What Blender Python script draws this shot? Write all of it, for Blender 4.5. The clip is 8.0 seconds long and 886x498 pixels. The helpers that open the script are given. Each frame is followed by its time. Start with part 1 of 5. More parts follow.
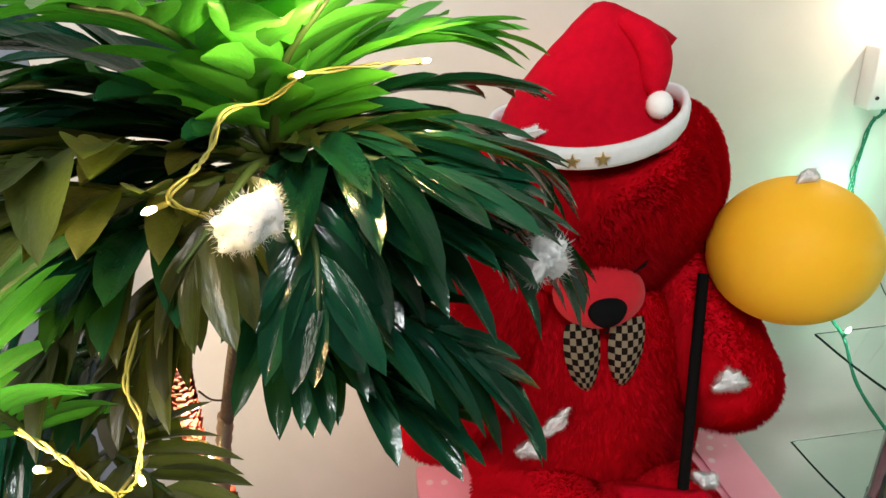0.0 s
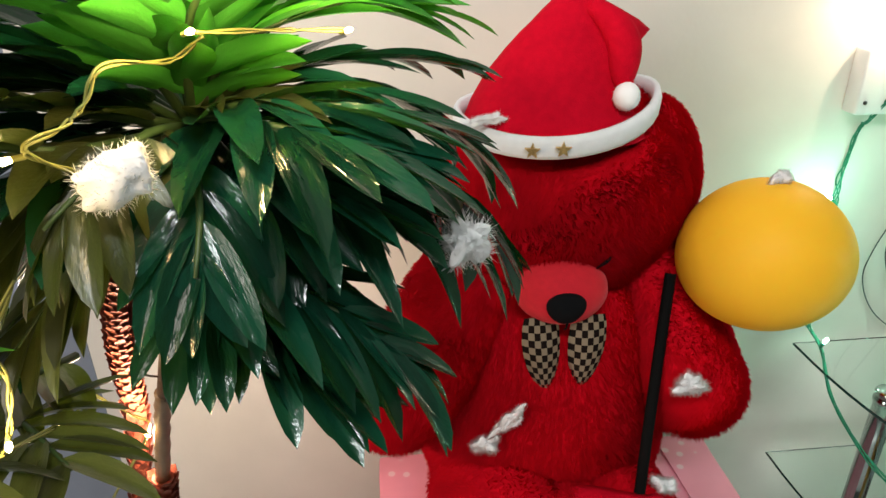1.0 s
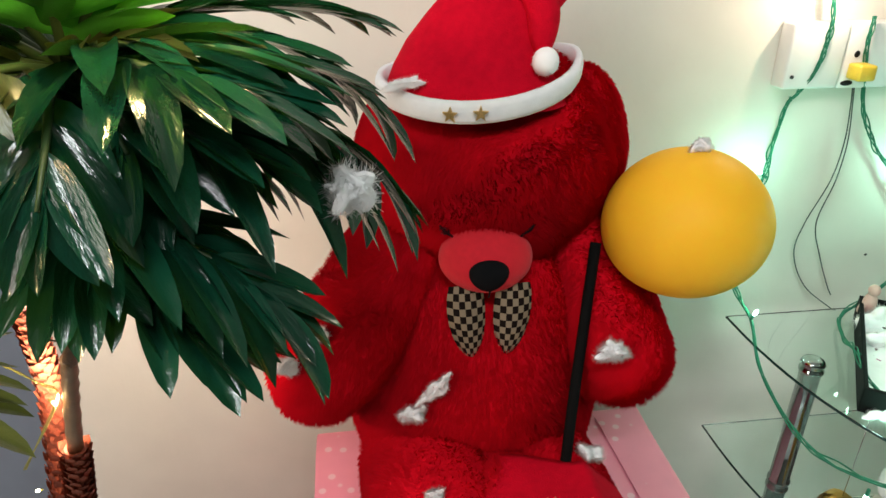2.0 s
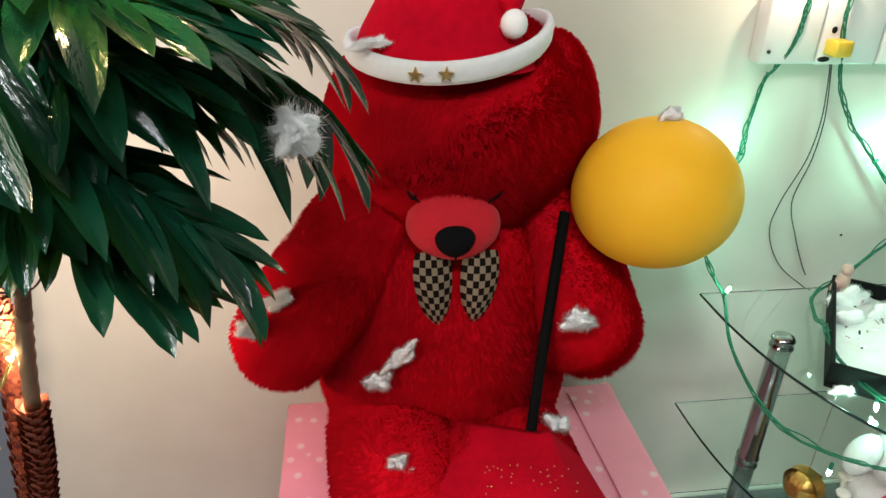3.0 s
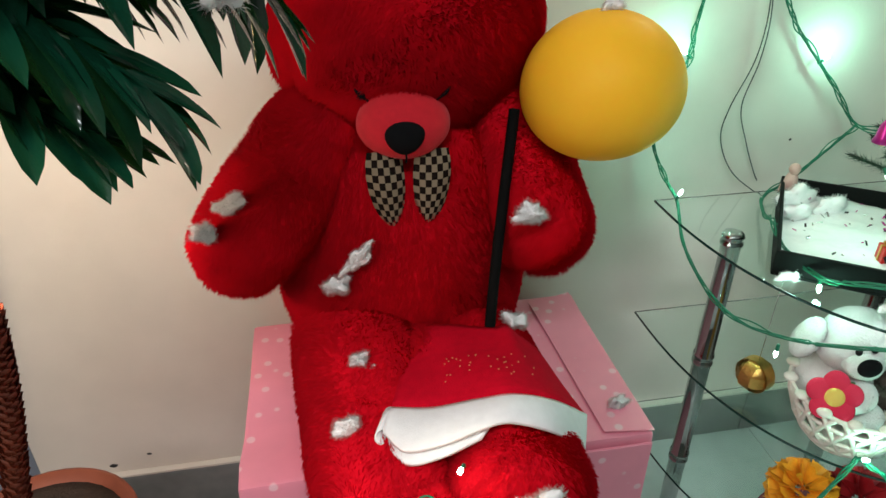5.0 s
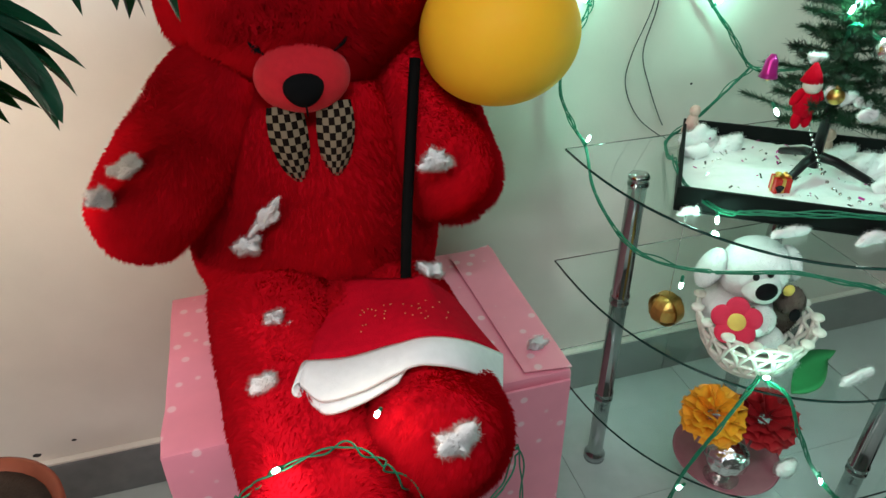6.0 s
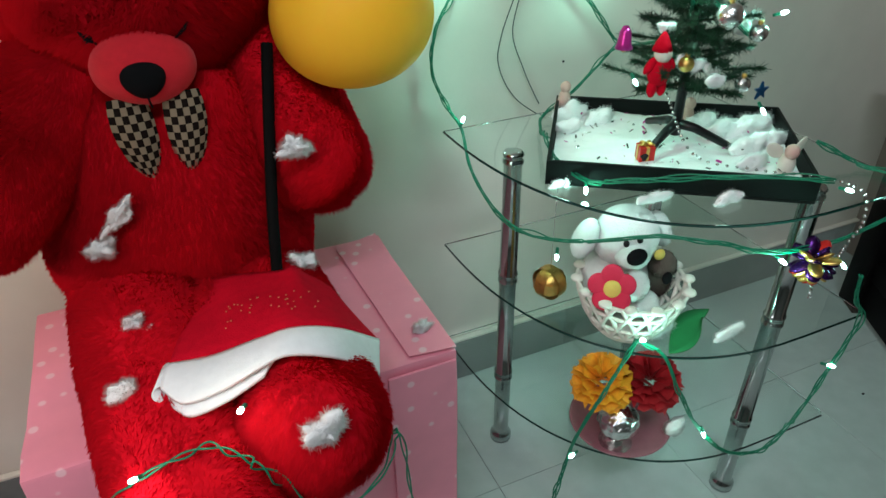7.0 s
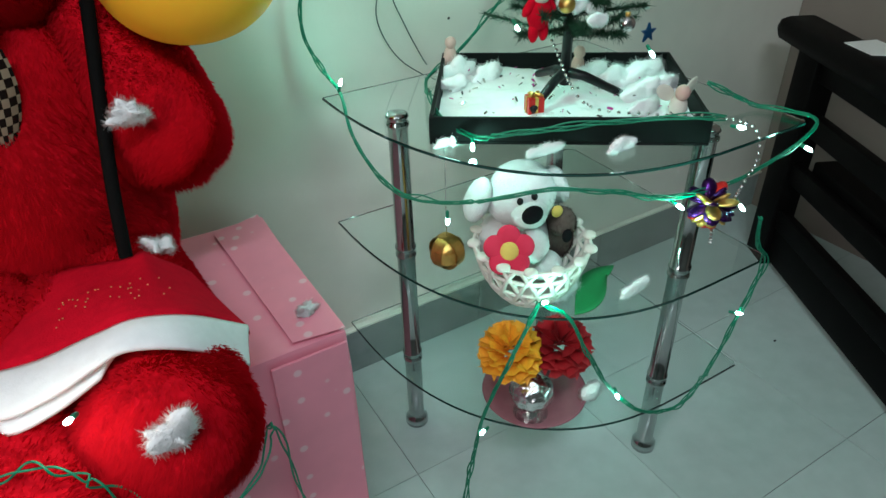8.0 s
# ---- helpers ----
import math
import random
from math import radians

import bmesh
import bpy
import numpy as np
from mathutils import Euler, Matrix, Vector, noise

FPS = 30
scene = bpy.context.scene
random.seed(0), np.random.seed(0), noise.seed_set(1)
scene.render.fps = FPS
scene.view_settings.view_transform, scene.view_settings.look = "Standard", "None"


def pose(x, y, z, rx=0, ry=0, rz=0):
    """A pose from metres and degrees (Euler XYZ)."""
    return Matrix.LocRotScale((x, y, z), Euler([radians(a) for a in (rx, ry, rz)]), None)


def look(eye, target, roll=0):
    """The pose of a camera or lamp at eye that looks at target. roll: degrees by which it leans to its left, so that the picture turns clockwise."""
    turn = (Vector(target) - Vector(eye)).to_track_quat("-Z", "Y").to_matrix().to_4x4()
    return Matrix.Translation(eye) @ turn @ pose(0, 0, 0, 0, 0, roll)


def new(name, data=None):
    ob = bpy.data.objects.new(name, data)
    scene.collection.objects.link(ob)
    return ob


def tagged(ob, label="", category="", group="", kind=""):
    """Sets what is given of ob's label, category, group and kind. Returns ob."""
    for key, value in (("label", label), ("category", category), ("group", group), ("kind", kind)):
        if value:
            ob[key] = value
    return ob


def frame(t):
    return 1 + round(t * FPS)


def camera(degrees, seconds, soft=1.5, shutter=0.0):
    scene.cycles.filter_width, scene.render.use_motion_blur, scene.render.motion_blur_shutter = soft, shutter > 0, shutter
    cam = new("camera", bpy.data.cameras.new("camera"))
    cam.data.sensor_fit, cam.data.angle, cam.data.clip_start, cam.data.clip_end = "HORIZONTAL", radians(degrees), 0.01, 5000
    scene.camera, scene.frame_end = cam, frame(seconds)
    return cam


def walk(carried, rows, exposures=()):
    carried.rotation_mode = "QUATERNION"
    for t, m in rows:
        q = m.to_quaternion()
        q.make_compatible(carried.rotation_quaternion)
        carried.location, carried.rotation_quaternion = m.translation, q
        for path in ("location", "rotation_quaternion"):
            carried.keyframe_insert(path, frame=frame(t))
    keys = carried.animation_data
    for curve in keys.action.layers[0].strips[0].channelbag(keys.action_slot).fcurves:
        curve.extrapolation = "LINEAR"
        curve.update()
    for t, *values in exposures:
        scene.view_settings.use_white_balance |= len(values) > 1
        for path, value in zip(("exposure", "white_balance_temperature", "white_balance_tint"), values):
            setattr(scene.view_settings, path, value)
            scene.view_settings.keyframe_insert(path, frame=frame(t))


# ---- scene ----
cam = camera(66.5, 8.0)
PATH = [
    (0, (0.582, 0.797, 1.39), (0.768, 2.593, 0.528), -3.1),
    (0.5, (0.62, 0.798, 1.378), (0.792, 2.592, 0.511), -1.3),
    (1, (0.65, 0.801, 1.369), (0.801, 2.596, 0.5), -0.9),
    (1.5, (0.678, 0.799, 1.362), (0.85, 2.593, 0.495), -0.8),
    (1.7, (0.693, 0.793, 1.352), (0.899, 2.579, 0.477), -0.7),
    (3, (0.746, 0.773, 1.309), (0.99, 2.533, 0.391), 1.4),
    (3.5, (0.757, 0.757, 1.294), (1.017, 2.512, 0.371), 0.7),
    (4, (0.766, 0.74, 1.278), (1.026, 2.487, 0.341), -0.3),
    (4.5, (0.768, 0.725, 1.257), (1.058, 2.446, 0.28), -0.1),
    (4.7, (0.768, 0.722, 1.25), (1.065, 2.431, 0.255), 0.1),
    (5.8, (0.787, 0.696, 1.216), (1.193, 2.348, 0.165), -0.9),
    (6, (0.803, 0.686, 1.212), (1.27, 2.31, 0.142), -0.6),
    (6.5, (0.833, 0.672, 1.206), (1.393, 2.265, 0.135), -1.1),
    (7, (0.875, 0.661, 1.19), (1.543, 2.205, 0.109), -0.9),
    (7.5, (0.912, 0.66, 1.156), (1.679, 2.148, 0.062), -0.5),
    (8, (0.96, 0.681, 1.117), (1.797, 2.118, 0.005), -1.7),
]
walk(cam, [(t, look(eye, target, roll)) for t, eye, target, roll in PATH],
     exposures=[(0, 0.22, 6500, 10), (1.5, 0.2, 6500, 10), (3, 0.12, 6500, 10), (4.5, -0.03, 6450, 10), (6, -0.12, 6250, 9), (7, -0.15, 6000, 7), (8, -0.02, 5800, 5)])

# ---------------------------------------------------------------- world and lights
world = bpy.data.worlds.new("world")
scene.world = world
world.use_nodes = True
world.node_tree.nodes["Background"].inputs[0].default_value = (0.75, 0.85, 1.0, 1)
world.node_tree.nodes["Background"].inputs[1].default_value = 0.15


def lamp(name, kind, m, power, colour, size=0.1, size_y=None):
    data = bpy.data.lights.new(name, kind)
    data.energy, data.color = power, colour
    if kind == "AREA":
        data.shape = "RECTANGLE"
        data.size, data.size_y = size, size_y or size
    else:
        data.shadow_soft_size = size
    ob = new(name, data)
    ob.matrix_world = m
    return ob


# added unseen lamps: a strip below the ceiling behind the camera, a side panel
lamp("ceiling_fill", "AREA", look((0.65, 0.0, 2.62), (0.85, 1.2, 0.0)), 23, (0.94, 1.0, 0.99), 1.25, 0.1)
lamp("side_fill", "AREA", look((-0.9, 0.1, 2.0), (0.9, 1.6, 1.15)), 28, (1.0, 0.89, 0.82), 0.9, 1.1)

# ---------------------------------------------------------------- materials


def material(name, colour, rough=0.5, metal=0.0, vary=0.12, scale=40.0, bump=0.0, bump_scale=200.0, coat=0.0, emit=None,
             strength=0.0, transmission=0.0, island=0.0, spec=0.5, sheen=0.0, alpha=1.0, sub=0.0, coords="Object"):
    m = bpy.data.materials.new(name)
    m.use_nodes = True
    nt = m.node_tree
    b = nt.nodes["Principled BSDF"]
    b.inputs["Roughness"].default_value = rough
    b.inputs["Metallic"].default_value = metal
    b.inputs["Coat Weight"].default_value = coat
    b.inputs["Transmission Weight"].default_value = transmission
    b.inputs["Specular IOR Level"].default_value = spec
    b.inputs["Sheen Weight"].default_value = sheen
    b.inputs["Alpha"].default_value = alpha
    if sub:
        b.inputs["Subsurface Weight"].default_value = sub
        b.inputs["Subsurface Radius"].default_value = (0.02, 0.01, 0.006)
    if emit:
        b.inputs["Emission Color"].default_value = (*emit, 1)
        b.inputs["Emission Strength"].default_value = strength
    tc = nt.nodes.new("ShaderNodeTexCoord")
    n1 = nt.nodes.new("ShaderNodeTexNoise")
    n1.inputs["Scale"].default_value = scale
    n1.inputs["Detail"].default_value = 6
    n2 = nt.nodes.new("ShaderNodeTexNoise")
    n2.inputs["Scale"].default_value = scale / 9
    n2.inputs["Detail"].default_value = 3
    add = nt.nodes.new("ShaderNodeMath")
    add.operation = "ADD"
    nt.links.new(tc.outputs[coords], n1.inputs["Vector"])
    nt.links.new(tc.outputs[coords], n2.inputs["Vector"])
    nt.links.new(n1.outputs[0], add.inputs[0])
    nt.links.new(n2.outputs[0], add.inputs[1])
    value = add.outputs[0]
    if island:
        info = nt.nodes.new("ShaderNodeObjectInfo")
        mul = nt.nodes.new("ShaderNodeMath")
        mul.operation = "MULTIPLY_ADD"
        mul.inputs[1].default_value = island
        nt.links.new(info.outputs["Random"], mul.inputs[0])
        nt.links.new(value, mul.inputs[2])
        sub_node = nt.nodes.new("ShaderNodeMath")
        sub_node.operation = "SUBTRACT"
        sub_node.inputs[1].default_value = island / 2
        nt.links.new(mul.outputs[0], sub_node.inputs[0])
        value = sub_node.outputs[0]
    rng = nt.nodes.new("ShaderNodeMapRange")
    rng.inputs["From Min"].default_value, rng.inputs["From Max"].default_value = 0.6, 1.4
    rng.inputs["To Min"].default_value, rng.inputs["To Max"].default_value = 1 - vary, 1 + vary
    nt.links.new(value, rng.inputs["Value"])
    vm = nt.nodes.new("ShaderNodeVectorMath")
    vm.operation = "SCALE"
    vm.inputs[0].default_value = colour
    nt.links.new(rng.outputs[0], vm.inputs["Scale"])
    nt.links.new(vm.outputs[0], b.inputs["Base Color"])
    if bump:
        n3 = nt.nodes.new("ShaderNodeTexNoise")
        n3.inputs["Scale"].default_value = bump_scale
        n3.inputs["Detail"].default_value = 5
        nt.links.new(tc.outputs[coords], n3.inputs["Vector"])
        bp = nt.nodes.new("ShaderNodeBump")
        bp.inputs["Strength"].default_value = min(1.0, bump)
        bp.inputs["Distance"].default_value = 0.004
        nt.links.new(n3.outputs[0], bp.inputs["Height"])
        nt.links.new(bp.outputs[0], b.inputs["Normal"])
    return m


def pattern(m, kind, scale, colour, low=0.5, high=0.52, mix_from=None):
    """Lays a second colour over a material through a procedural pattern."""
    nt = m.node_tree
    b = nt.nodes["Principled BSDF"]
    tc = nt.nodes.new("ShaderNodeTexCoord")
    tex = nt.nodes.new("ShaderNodeTexChecker" if kind == "checker" else "ShaderNodeTexVoronoi" if kind == "voronoi" else "ShaderNodeTexNoise")
    tex.inputs["Scale"].default_value = scale
    nt.links.new(tc.outputs["UV" if kind == "checker" else "Object"], tex.inputs["Vector"])
    rng = nt.nodes.new("ShaderNodeMapRange")
    rng.inputs["From Min"].default_value, rng.inputs["From Max"].default_value = low, high
    out = tex.outputs["Fac"] if kind == "checker" else tex.outputs[0]
    nt.links.new(out, rng.inputs["Value"])
    mix = nt.nodes.new("ShaderNodeMix")
    mix.data_type = "RGBA"
    old = b.inputs["Base Color"].links[0].from_socket
    nt.links.new(rng.outputs[0], mix.inputs[0])
    nt.links.new(old, mix.inputs[6])
    mix.inputs[7].default_value = (*colour, 1)
    nt.links.new(mix.outputs[2], b.inputs["Base Color"])
    return m


def ribs(m):
    """Fine lengthwise veins and a slow buckle across a leaf."""
    nt = m.node_tree
    tc = nt.nodes.new("ShaderNodeTexCoord")
    wave = nt.nodes.new("ShaderNodeTexWave")
    wave.bands_direction = "Y"
    wave.inputs["Scale"].default_value = 1.7
    wave.inputs["Distortion"].default_value = 1.2
    wave.inputs["Detail"].default_value = 1
    slow = nt.nodes.new("ShaderNodeTexNoise")
    slow.inputs["Scale"].default_value = 7
    add = nt.nodes.new("ShaderNodeMath")
    add.operation = "MULTIPLY_ADD"
    add.inputs[1].default_value = 0.12
    nt.links.new(tc.outputs["Generated"], wave.inputs["Vector"])
    nt.links.new(tc.outputs["Generated"], slow.inputs["Vector"])
    nt.links.new(wave.outputs["Fac"], add.inputs[0])
    nt.links.new(slow.outputs[0], add.inputs[2])
    bp = nt.nodes.new("ShaderNodeBump")
    bp.inputs["Strength"].default_value = 0.22
    bp.inputs["Distance"].default_value = 0.003
    nt.links.new(add.outputs[0], bp.inputs["Height"])
    nt.links.new(bp.outputs[0], nt.nodes["Principled BSDF"].inputs["Normal"])


def see_through(m, colour, share):
    """Lets light pass diffusely through a thin or fluffy material."""
    nt = m.node_tree
    tr = nt.nodes.new("ShaderNodeBsdfTranslucent")
    tr.inputs[0].default_value = (*colour, 1)
    mix = nt.nodes.new("ShaderNodeMixShader")
    mix.inputs[0].default_value = share
    nt.links.new(nt.nodes["Principled BSDF"].outputs[0], mix.inputs[1])
    nt.links.new(tr.outputs[0], mix.inputs[2])
    nt.links.new(mix.outputs[0], nt.nodes["Material Output"].inputs[0])


def leaf_material(name, colour, rough=0.28, through_light=0.18):
    m = material(name, colour, rough, vary=0.45, scale=30, bump=0.0, coat=0.0, spec=0.55, island=1.3, coords="Generated")
    ribs(m)
    see_through(m, (colour[0] * 3.0 + 0.05, colour[1] * 3.0 + 0.12, colour[2] * 1.2), through_light)
    return m


def glow(name, colour, strength):
    m = bpy.data.materials.new(name)
    m.use_nodes = True
    b = m.node_tree.nodes["Principled BSDF"]
    b.inputs["Base Color"].default_value = (0.9, 0.9, 0.9, 1)
    b.inputs["Emission Color"].default_value = (*colour, 1)
    b.inputs["Emission Strength"].default_value = strength
    return m


WALL = material("wall_paint", (0.74, 0.7, 0.63), 0.55, vary=0.05, scale=14, bump=0.08, bump_scale=90)
# brown taken darker, so the colour holds the shade behind the bench
WALL_SIDE = material("side_wall_shaded", (0.22, 0.18, 0.155), 0.6, vary=0.08, scale=10, bump=0.08, bump_scale=90)
GREY_PANEL = material("grey_blue_panel", (0.2, 0.23, 0.29), 0.5, vary=0.08, scale=20)
CEIL = material("ceiling_paint", (0.5, 0.5, 0.48), 0.8, vary=0.03)
# dark colour for the unseen walls, to cut bounce and darken chrome reflections
ROOM = material("unseen_wall_darkened", (0.1, 0.11, 0.1), 0.6, vary=0.06, scale=10)
TILE = material("floor_tile_glaze", (0.46, 0.52, 0.51), 0.16, vary=0.10, scale=22, bump=0.02, bump_scale=15, island=0.25)
GROUT = material("grout", (0.37, 0.41, 0.4), 0.8, vary=0.2)
SKIRT = material("skirting_stone", (0.2, 0.215, 0.215), 0.3, vary=0.22, scale=30, bump=0.05, island=0.3)
FUR = material("red_plush", (0.63, 0.003, 0.015), 0.9, vary=0.2, scale=45, spec=0.06)
MUZZLE = material("red_velour", (0.72, 0.02, 0.035), 0.8, vary=0.1, scale=120, bump=0.3, bump_scale=700, spec=0.15, sheen=0.12)
FUR_HAIR = material("red_plush_pile", (0.69, 0.004, 0.017), 0.85, vary=0.2, scale=45, spec=0.08)
see_through(FUR_HAIR, (0.69, 0.004, 0.017), 0.5)
BLACK_PLASTIC = material("black_plastic", (0.006, 0.006, 0.007), 0.4, vary=0.2, spec=0.3)
BLACK_FELT = material("black_flock", (0.006, 0.006, 0.007), 0.9, vary=0.3, spec=0.1)
FELT = material("red_felt", (0.6, 0.003, 0.02), 0.9, vary=0.16, scale=90, bump=0.5, bump_scale=500, spec=0.06)
WHITE_FELT = material("white_felt", (0.84, 0.85, 0.88), 0.9, vary=0.06, scale=90, bump=0.15, bump_scale=500, spec=0.15)
COTTON = material("cotton_wool", (0.98, 0.97, 0.98), 1.0, vary=0.02, scale=100, spec=0.03)
COTTON_WISP = material("cotton_fibre", (0.98, 0.97, 0.98), 1.0, vary=0.02, scale=100, spec=0.03)
see_through(COTTON_WISP, (0.98, 0.97, 0.98), 0.5)
GOLD_GLITTER = material("gold_glitter", (0.75, 0.5, 0.2), 0.35, metal=0.8, vary=0.5, scale=600)
PINK = material("pink_wrapping_paper", (0.84, 0.28, 0.38), 0.42, vary=0.06, scale=25, bump=0.12, bump_scale=22)
pattern(PINK, "voronoi", 30, (0.86, 0.5, 0.57), 0.22, 0.15)
BALLOON = material("yellow_latex", (1.0, 0.52, 0.028), 0.5, vary=0.03, scale=30, spec=0.12, sub=0.3)
STICK = material("black_stick", (0.004, 0.004, 0.004), 0.8, vary=0.2, spec=0.1)
CHROME = material("chrome_tube", (0.46, 0.48, 0.48), 0.1, metal=1.0, vary=0.06, scale=60)
GLASS = material("clear_glass", (0.86, 0.95, 0.92), 0.0, transmission=1.0, vary=0.0)
GLASS.node_tree.nodes["Principled BSDF"].inputs["IOR"].default_value = 1.4
GLASS_EDGE = material("glass_edge", (0.01, 0.05, 0.04), 0.15, vary=0.1)
WIRE = material("green_wire", (0.006, 0.17, 0.09), 0.45, vary=0.2)
WIRE_WARM = material("pale_wire", (0.3, 0.3, 0.08), 0.5, vary=0.2)
CABLE = material("grey_cable", (0.05, 0.065, 0.06), 0.5, vary=0.2)
WHITE_PLASTIC = material("white_plastic", (0.78, 0.78, 0.76), 0.35, vary=0.03)
YELLOW_PLASTIC = material("yellow_plastic", (0.7, 0.5, 0.05), 0.4, vary=0.15, scale=80)
LEAF = leaf_material("dark_palm_leaf", (0.004, 0.038, 0.021), 0.16, 0.1)
# brighter green copy of the leaf, painted as if lit by nearby bulbs
LEAF_LIT = leaf_material("lit_palm_leaf", (0.05, 0.26, 0.03), 0.35)
# olive leaf copy, its tone standing in for the bulbs' yellow light
LEAF_WARM_LIT = leaf_material("warm_lit_olive_leaf", (0.045, 0.055, 0.016), 0.32, 0.1)
STEM = material("palm_stem", (0.035, 0.07, 0.02), 0.5, vary=0.3)
TRUNK = material("brown_trunk", (0.09, 0.045, 0.022), 0.6, vary=0.35, scale=60, bump=0.5)
TAPE = material("brown_tape", (0.2, 0.125, 0.07), 0.4, vary=0.25, scale=60, bump=0.3, bump_scale=80)
FIBRE = material("red_brown_fibre", (0.24, 0.05, 0.022), 0.6, vary=0.4, scale=90, bump=0.5)
TERRACOTTA = material("terracotta", (0.3, 0.075, 0.035), 0.5, vary=0.15)
SOIL = material("soil", (0.05, 0.035, 0.025), 0.95, vary=0.4, bump=0.8)
# dark wood taken almost to black for the shade the bench stands in
SHADED_WOOD = material("shaded_dark_wood", (0.003, 0.0025, 0.0025), 0.5, vary=0.4, scale=30, bump=0.1, spec=0.06)
BOARD = material("black_board", (0.004, 0.005, 0.005), 0.6, vary=0.2, spec=0.12)
SNOW = material("tray_lining", (0.9, 0.9, 0.9), 0.8, vary=0.05, bump=0.3, bump_scale=60)
PINE = material("pine_tinsel", (0.008, 0.04, 0.016), 0.5, vary=0.5, scale=200)
SILVER = material("silver_foil", (0.75, 0.75, 0.75), 0.2, metal=1.0, vary=0.25, scale=80, bump=0.8, bump_scale=80)
GOLD = material("gold_foil", (0.72, 0.46, 0.13), 0.38, metal=1.0, vary=0.25, scale=90, bump=0.3, bump_scale=120)
PURPLE = material("purple_foil", (0.055, 0.012, 0.11), 0.25, metal=0.9, vary=0.4, scale=90)
MAGENTA = material("magenta_foil", (0.55, 0.03, 0.3), 0.3, metal=0.6, vary=0.3)
RED_FOIL = material("red_foil", (0.62, 0.02, 0.015), 0.3, metal=0.4, vary=0.2)
BLUE_FOIL = material("blue_foil", (0.02, 0.08, 0.22), 0.3, metal=0.7, vary=0.3)
PLUSH_WHITE = material("white_plush", (0.78, 0.78, 0.78), 0.95, vary=0.08, scale=90, bump=0.6, bump_scale=350, spec=0.1, sheen=0.3)
PLUSH_BROWN = material("brown_plush", (0.13, 0.095, 0.085), 0.95, vary=0.2, scale=90, bump=0.6, bump_scale=350, spec=0.1)
BASKET = material("white_wicker", (0.8, 0.77, 0.7), 0.6, vary=0.1, bump=0.3)
FLOWER_RED = material("crimson_felt", (0.66, 0.02, 0.07), 0.85, vary=0.12, bump=0.3, bump_scale=400)
FLOWER_YELLOW = material("yellow_felt", (0.75, 0.55, 0.12), 0.85, vary=0.15, bump=0.3, bump_scale=400)
GREEN_FELT = material("green_felt", (0.02, 0.19, 0.055), 0.8, vary=0.15)
MARIGOLD = material("orange_petal", (0.85, 0.36, 0.015), 0.6, vary=0.25, scale=80)
ROSE = material("dark_red_petal", (0.36, 0.006, 0.012), 0.6, vary=0.3, scale=80)
PLATE = material("mauve_glass_plate", (0.3, 0.1, 0.13), 0.14, vary=0.15, coat=0.5)
SKIN = material("pale_resin", (0.62, 0.4, 0.35), 0.5, vary=0.1)
WING = material("ivory_resin", (0.72, 0.68, 0.6), 0.4, vary=0.1)
BOW = material("bow_cloth", (0.01, 0.006, 0.005), 0.9, vary=0.2, spec=0.08)
pattern(BOW, "checker", 1.0, (0.27, 0.205, 0.14), 0.4, 0.6)
DIRT = material("dark_speck", (0.03, 0.03, 0.03), 0.9)
WARM_BULB = glow("warm_bulb", (1.0, 0.72, 0.32), 40)
COOL_BULB = glow("cool_bulb", (0.55, 1.0, 0.8), 30)

# ---------------------------------------------------------------- mesh helpers


def finish(name, verts, faces, mats, smooth=True, slots=None, uvs=None):
    me = bpy.data.meshes.new(name)
    me.from_pydata([tuple(v) for v in verts], [], [tuple(f) for f in faces])
    for m in mats if isinstance(mats, (list, tuple)) else [mats]:
        me.materials.append(m)
    me.polygons.foreach_set("use_smooth", [smooth] * len(me.polygons))
    if slots:
        me.polygons.foreach_set("material_index", slots)
    if uvs:
        layer = me.uv_layers.new()
        for loop in me.loops:
            layer.data[loop.index].uv = uvs[loop.vertex_index]
    me.update()
    return me


def thing(name, at, label, category, group="", kind=""):
    ob = new(name)
    ob.location = at
    ob.empty_display_size = 0.05
    bpy.context.view_layer.update()
    return tagged(ob, label, category, group, kind)


def part(name, me, parent=None, label="", at=None):
    """Links a mesh as one object; its vertices are in world metres unless at gives a pose within the parent."""
    ob = new(name, me)
    if parent:
        ob.parent = parent
        if at is None:
            root, off = parent, Vector((0, 0, 0))
            while root:
                off += root.location
                root = root.parent
            ob.location = -off
        else:
            ob.matrix_basis = at
    elif at is not None:
        ob.matrix_basis = at
    if label:
        ob["label"] = label
    return ob


def smooth_line(points, n=8):
    """Catmull-Rom through the points."""
    p = [Vector(q) for q in points]
    p = [p[0] * 2 - p[1]] + p + [p[-1] * 2 - p[-2]]
    out = []
    for i in range(1, len(p) - 2):
        for k in range(n):
            t = k / n
            a, b, c, d = p[i - 1], p[i], p[i + 1], p[i + 2]
            out.append(0.5 * ((2 * b) + (c - a) * t + (2 * a - 5 * b + 4 * c - d) * t * t + (3 * b - a - 3 * c + d) * t ** 3))
    out.append(p[-2])
    return out


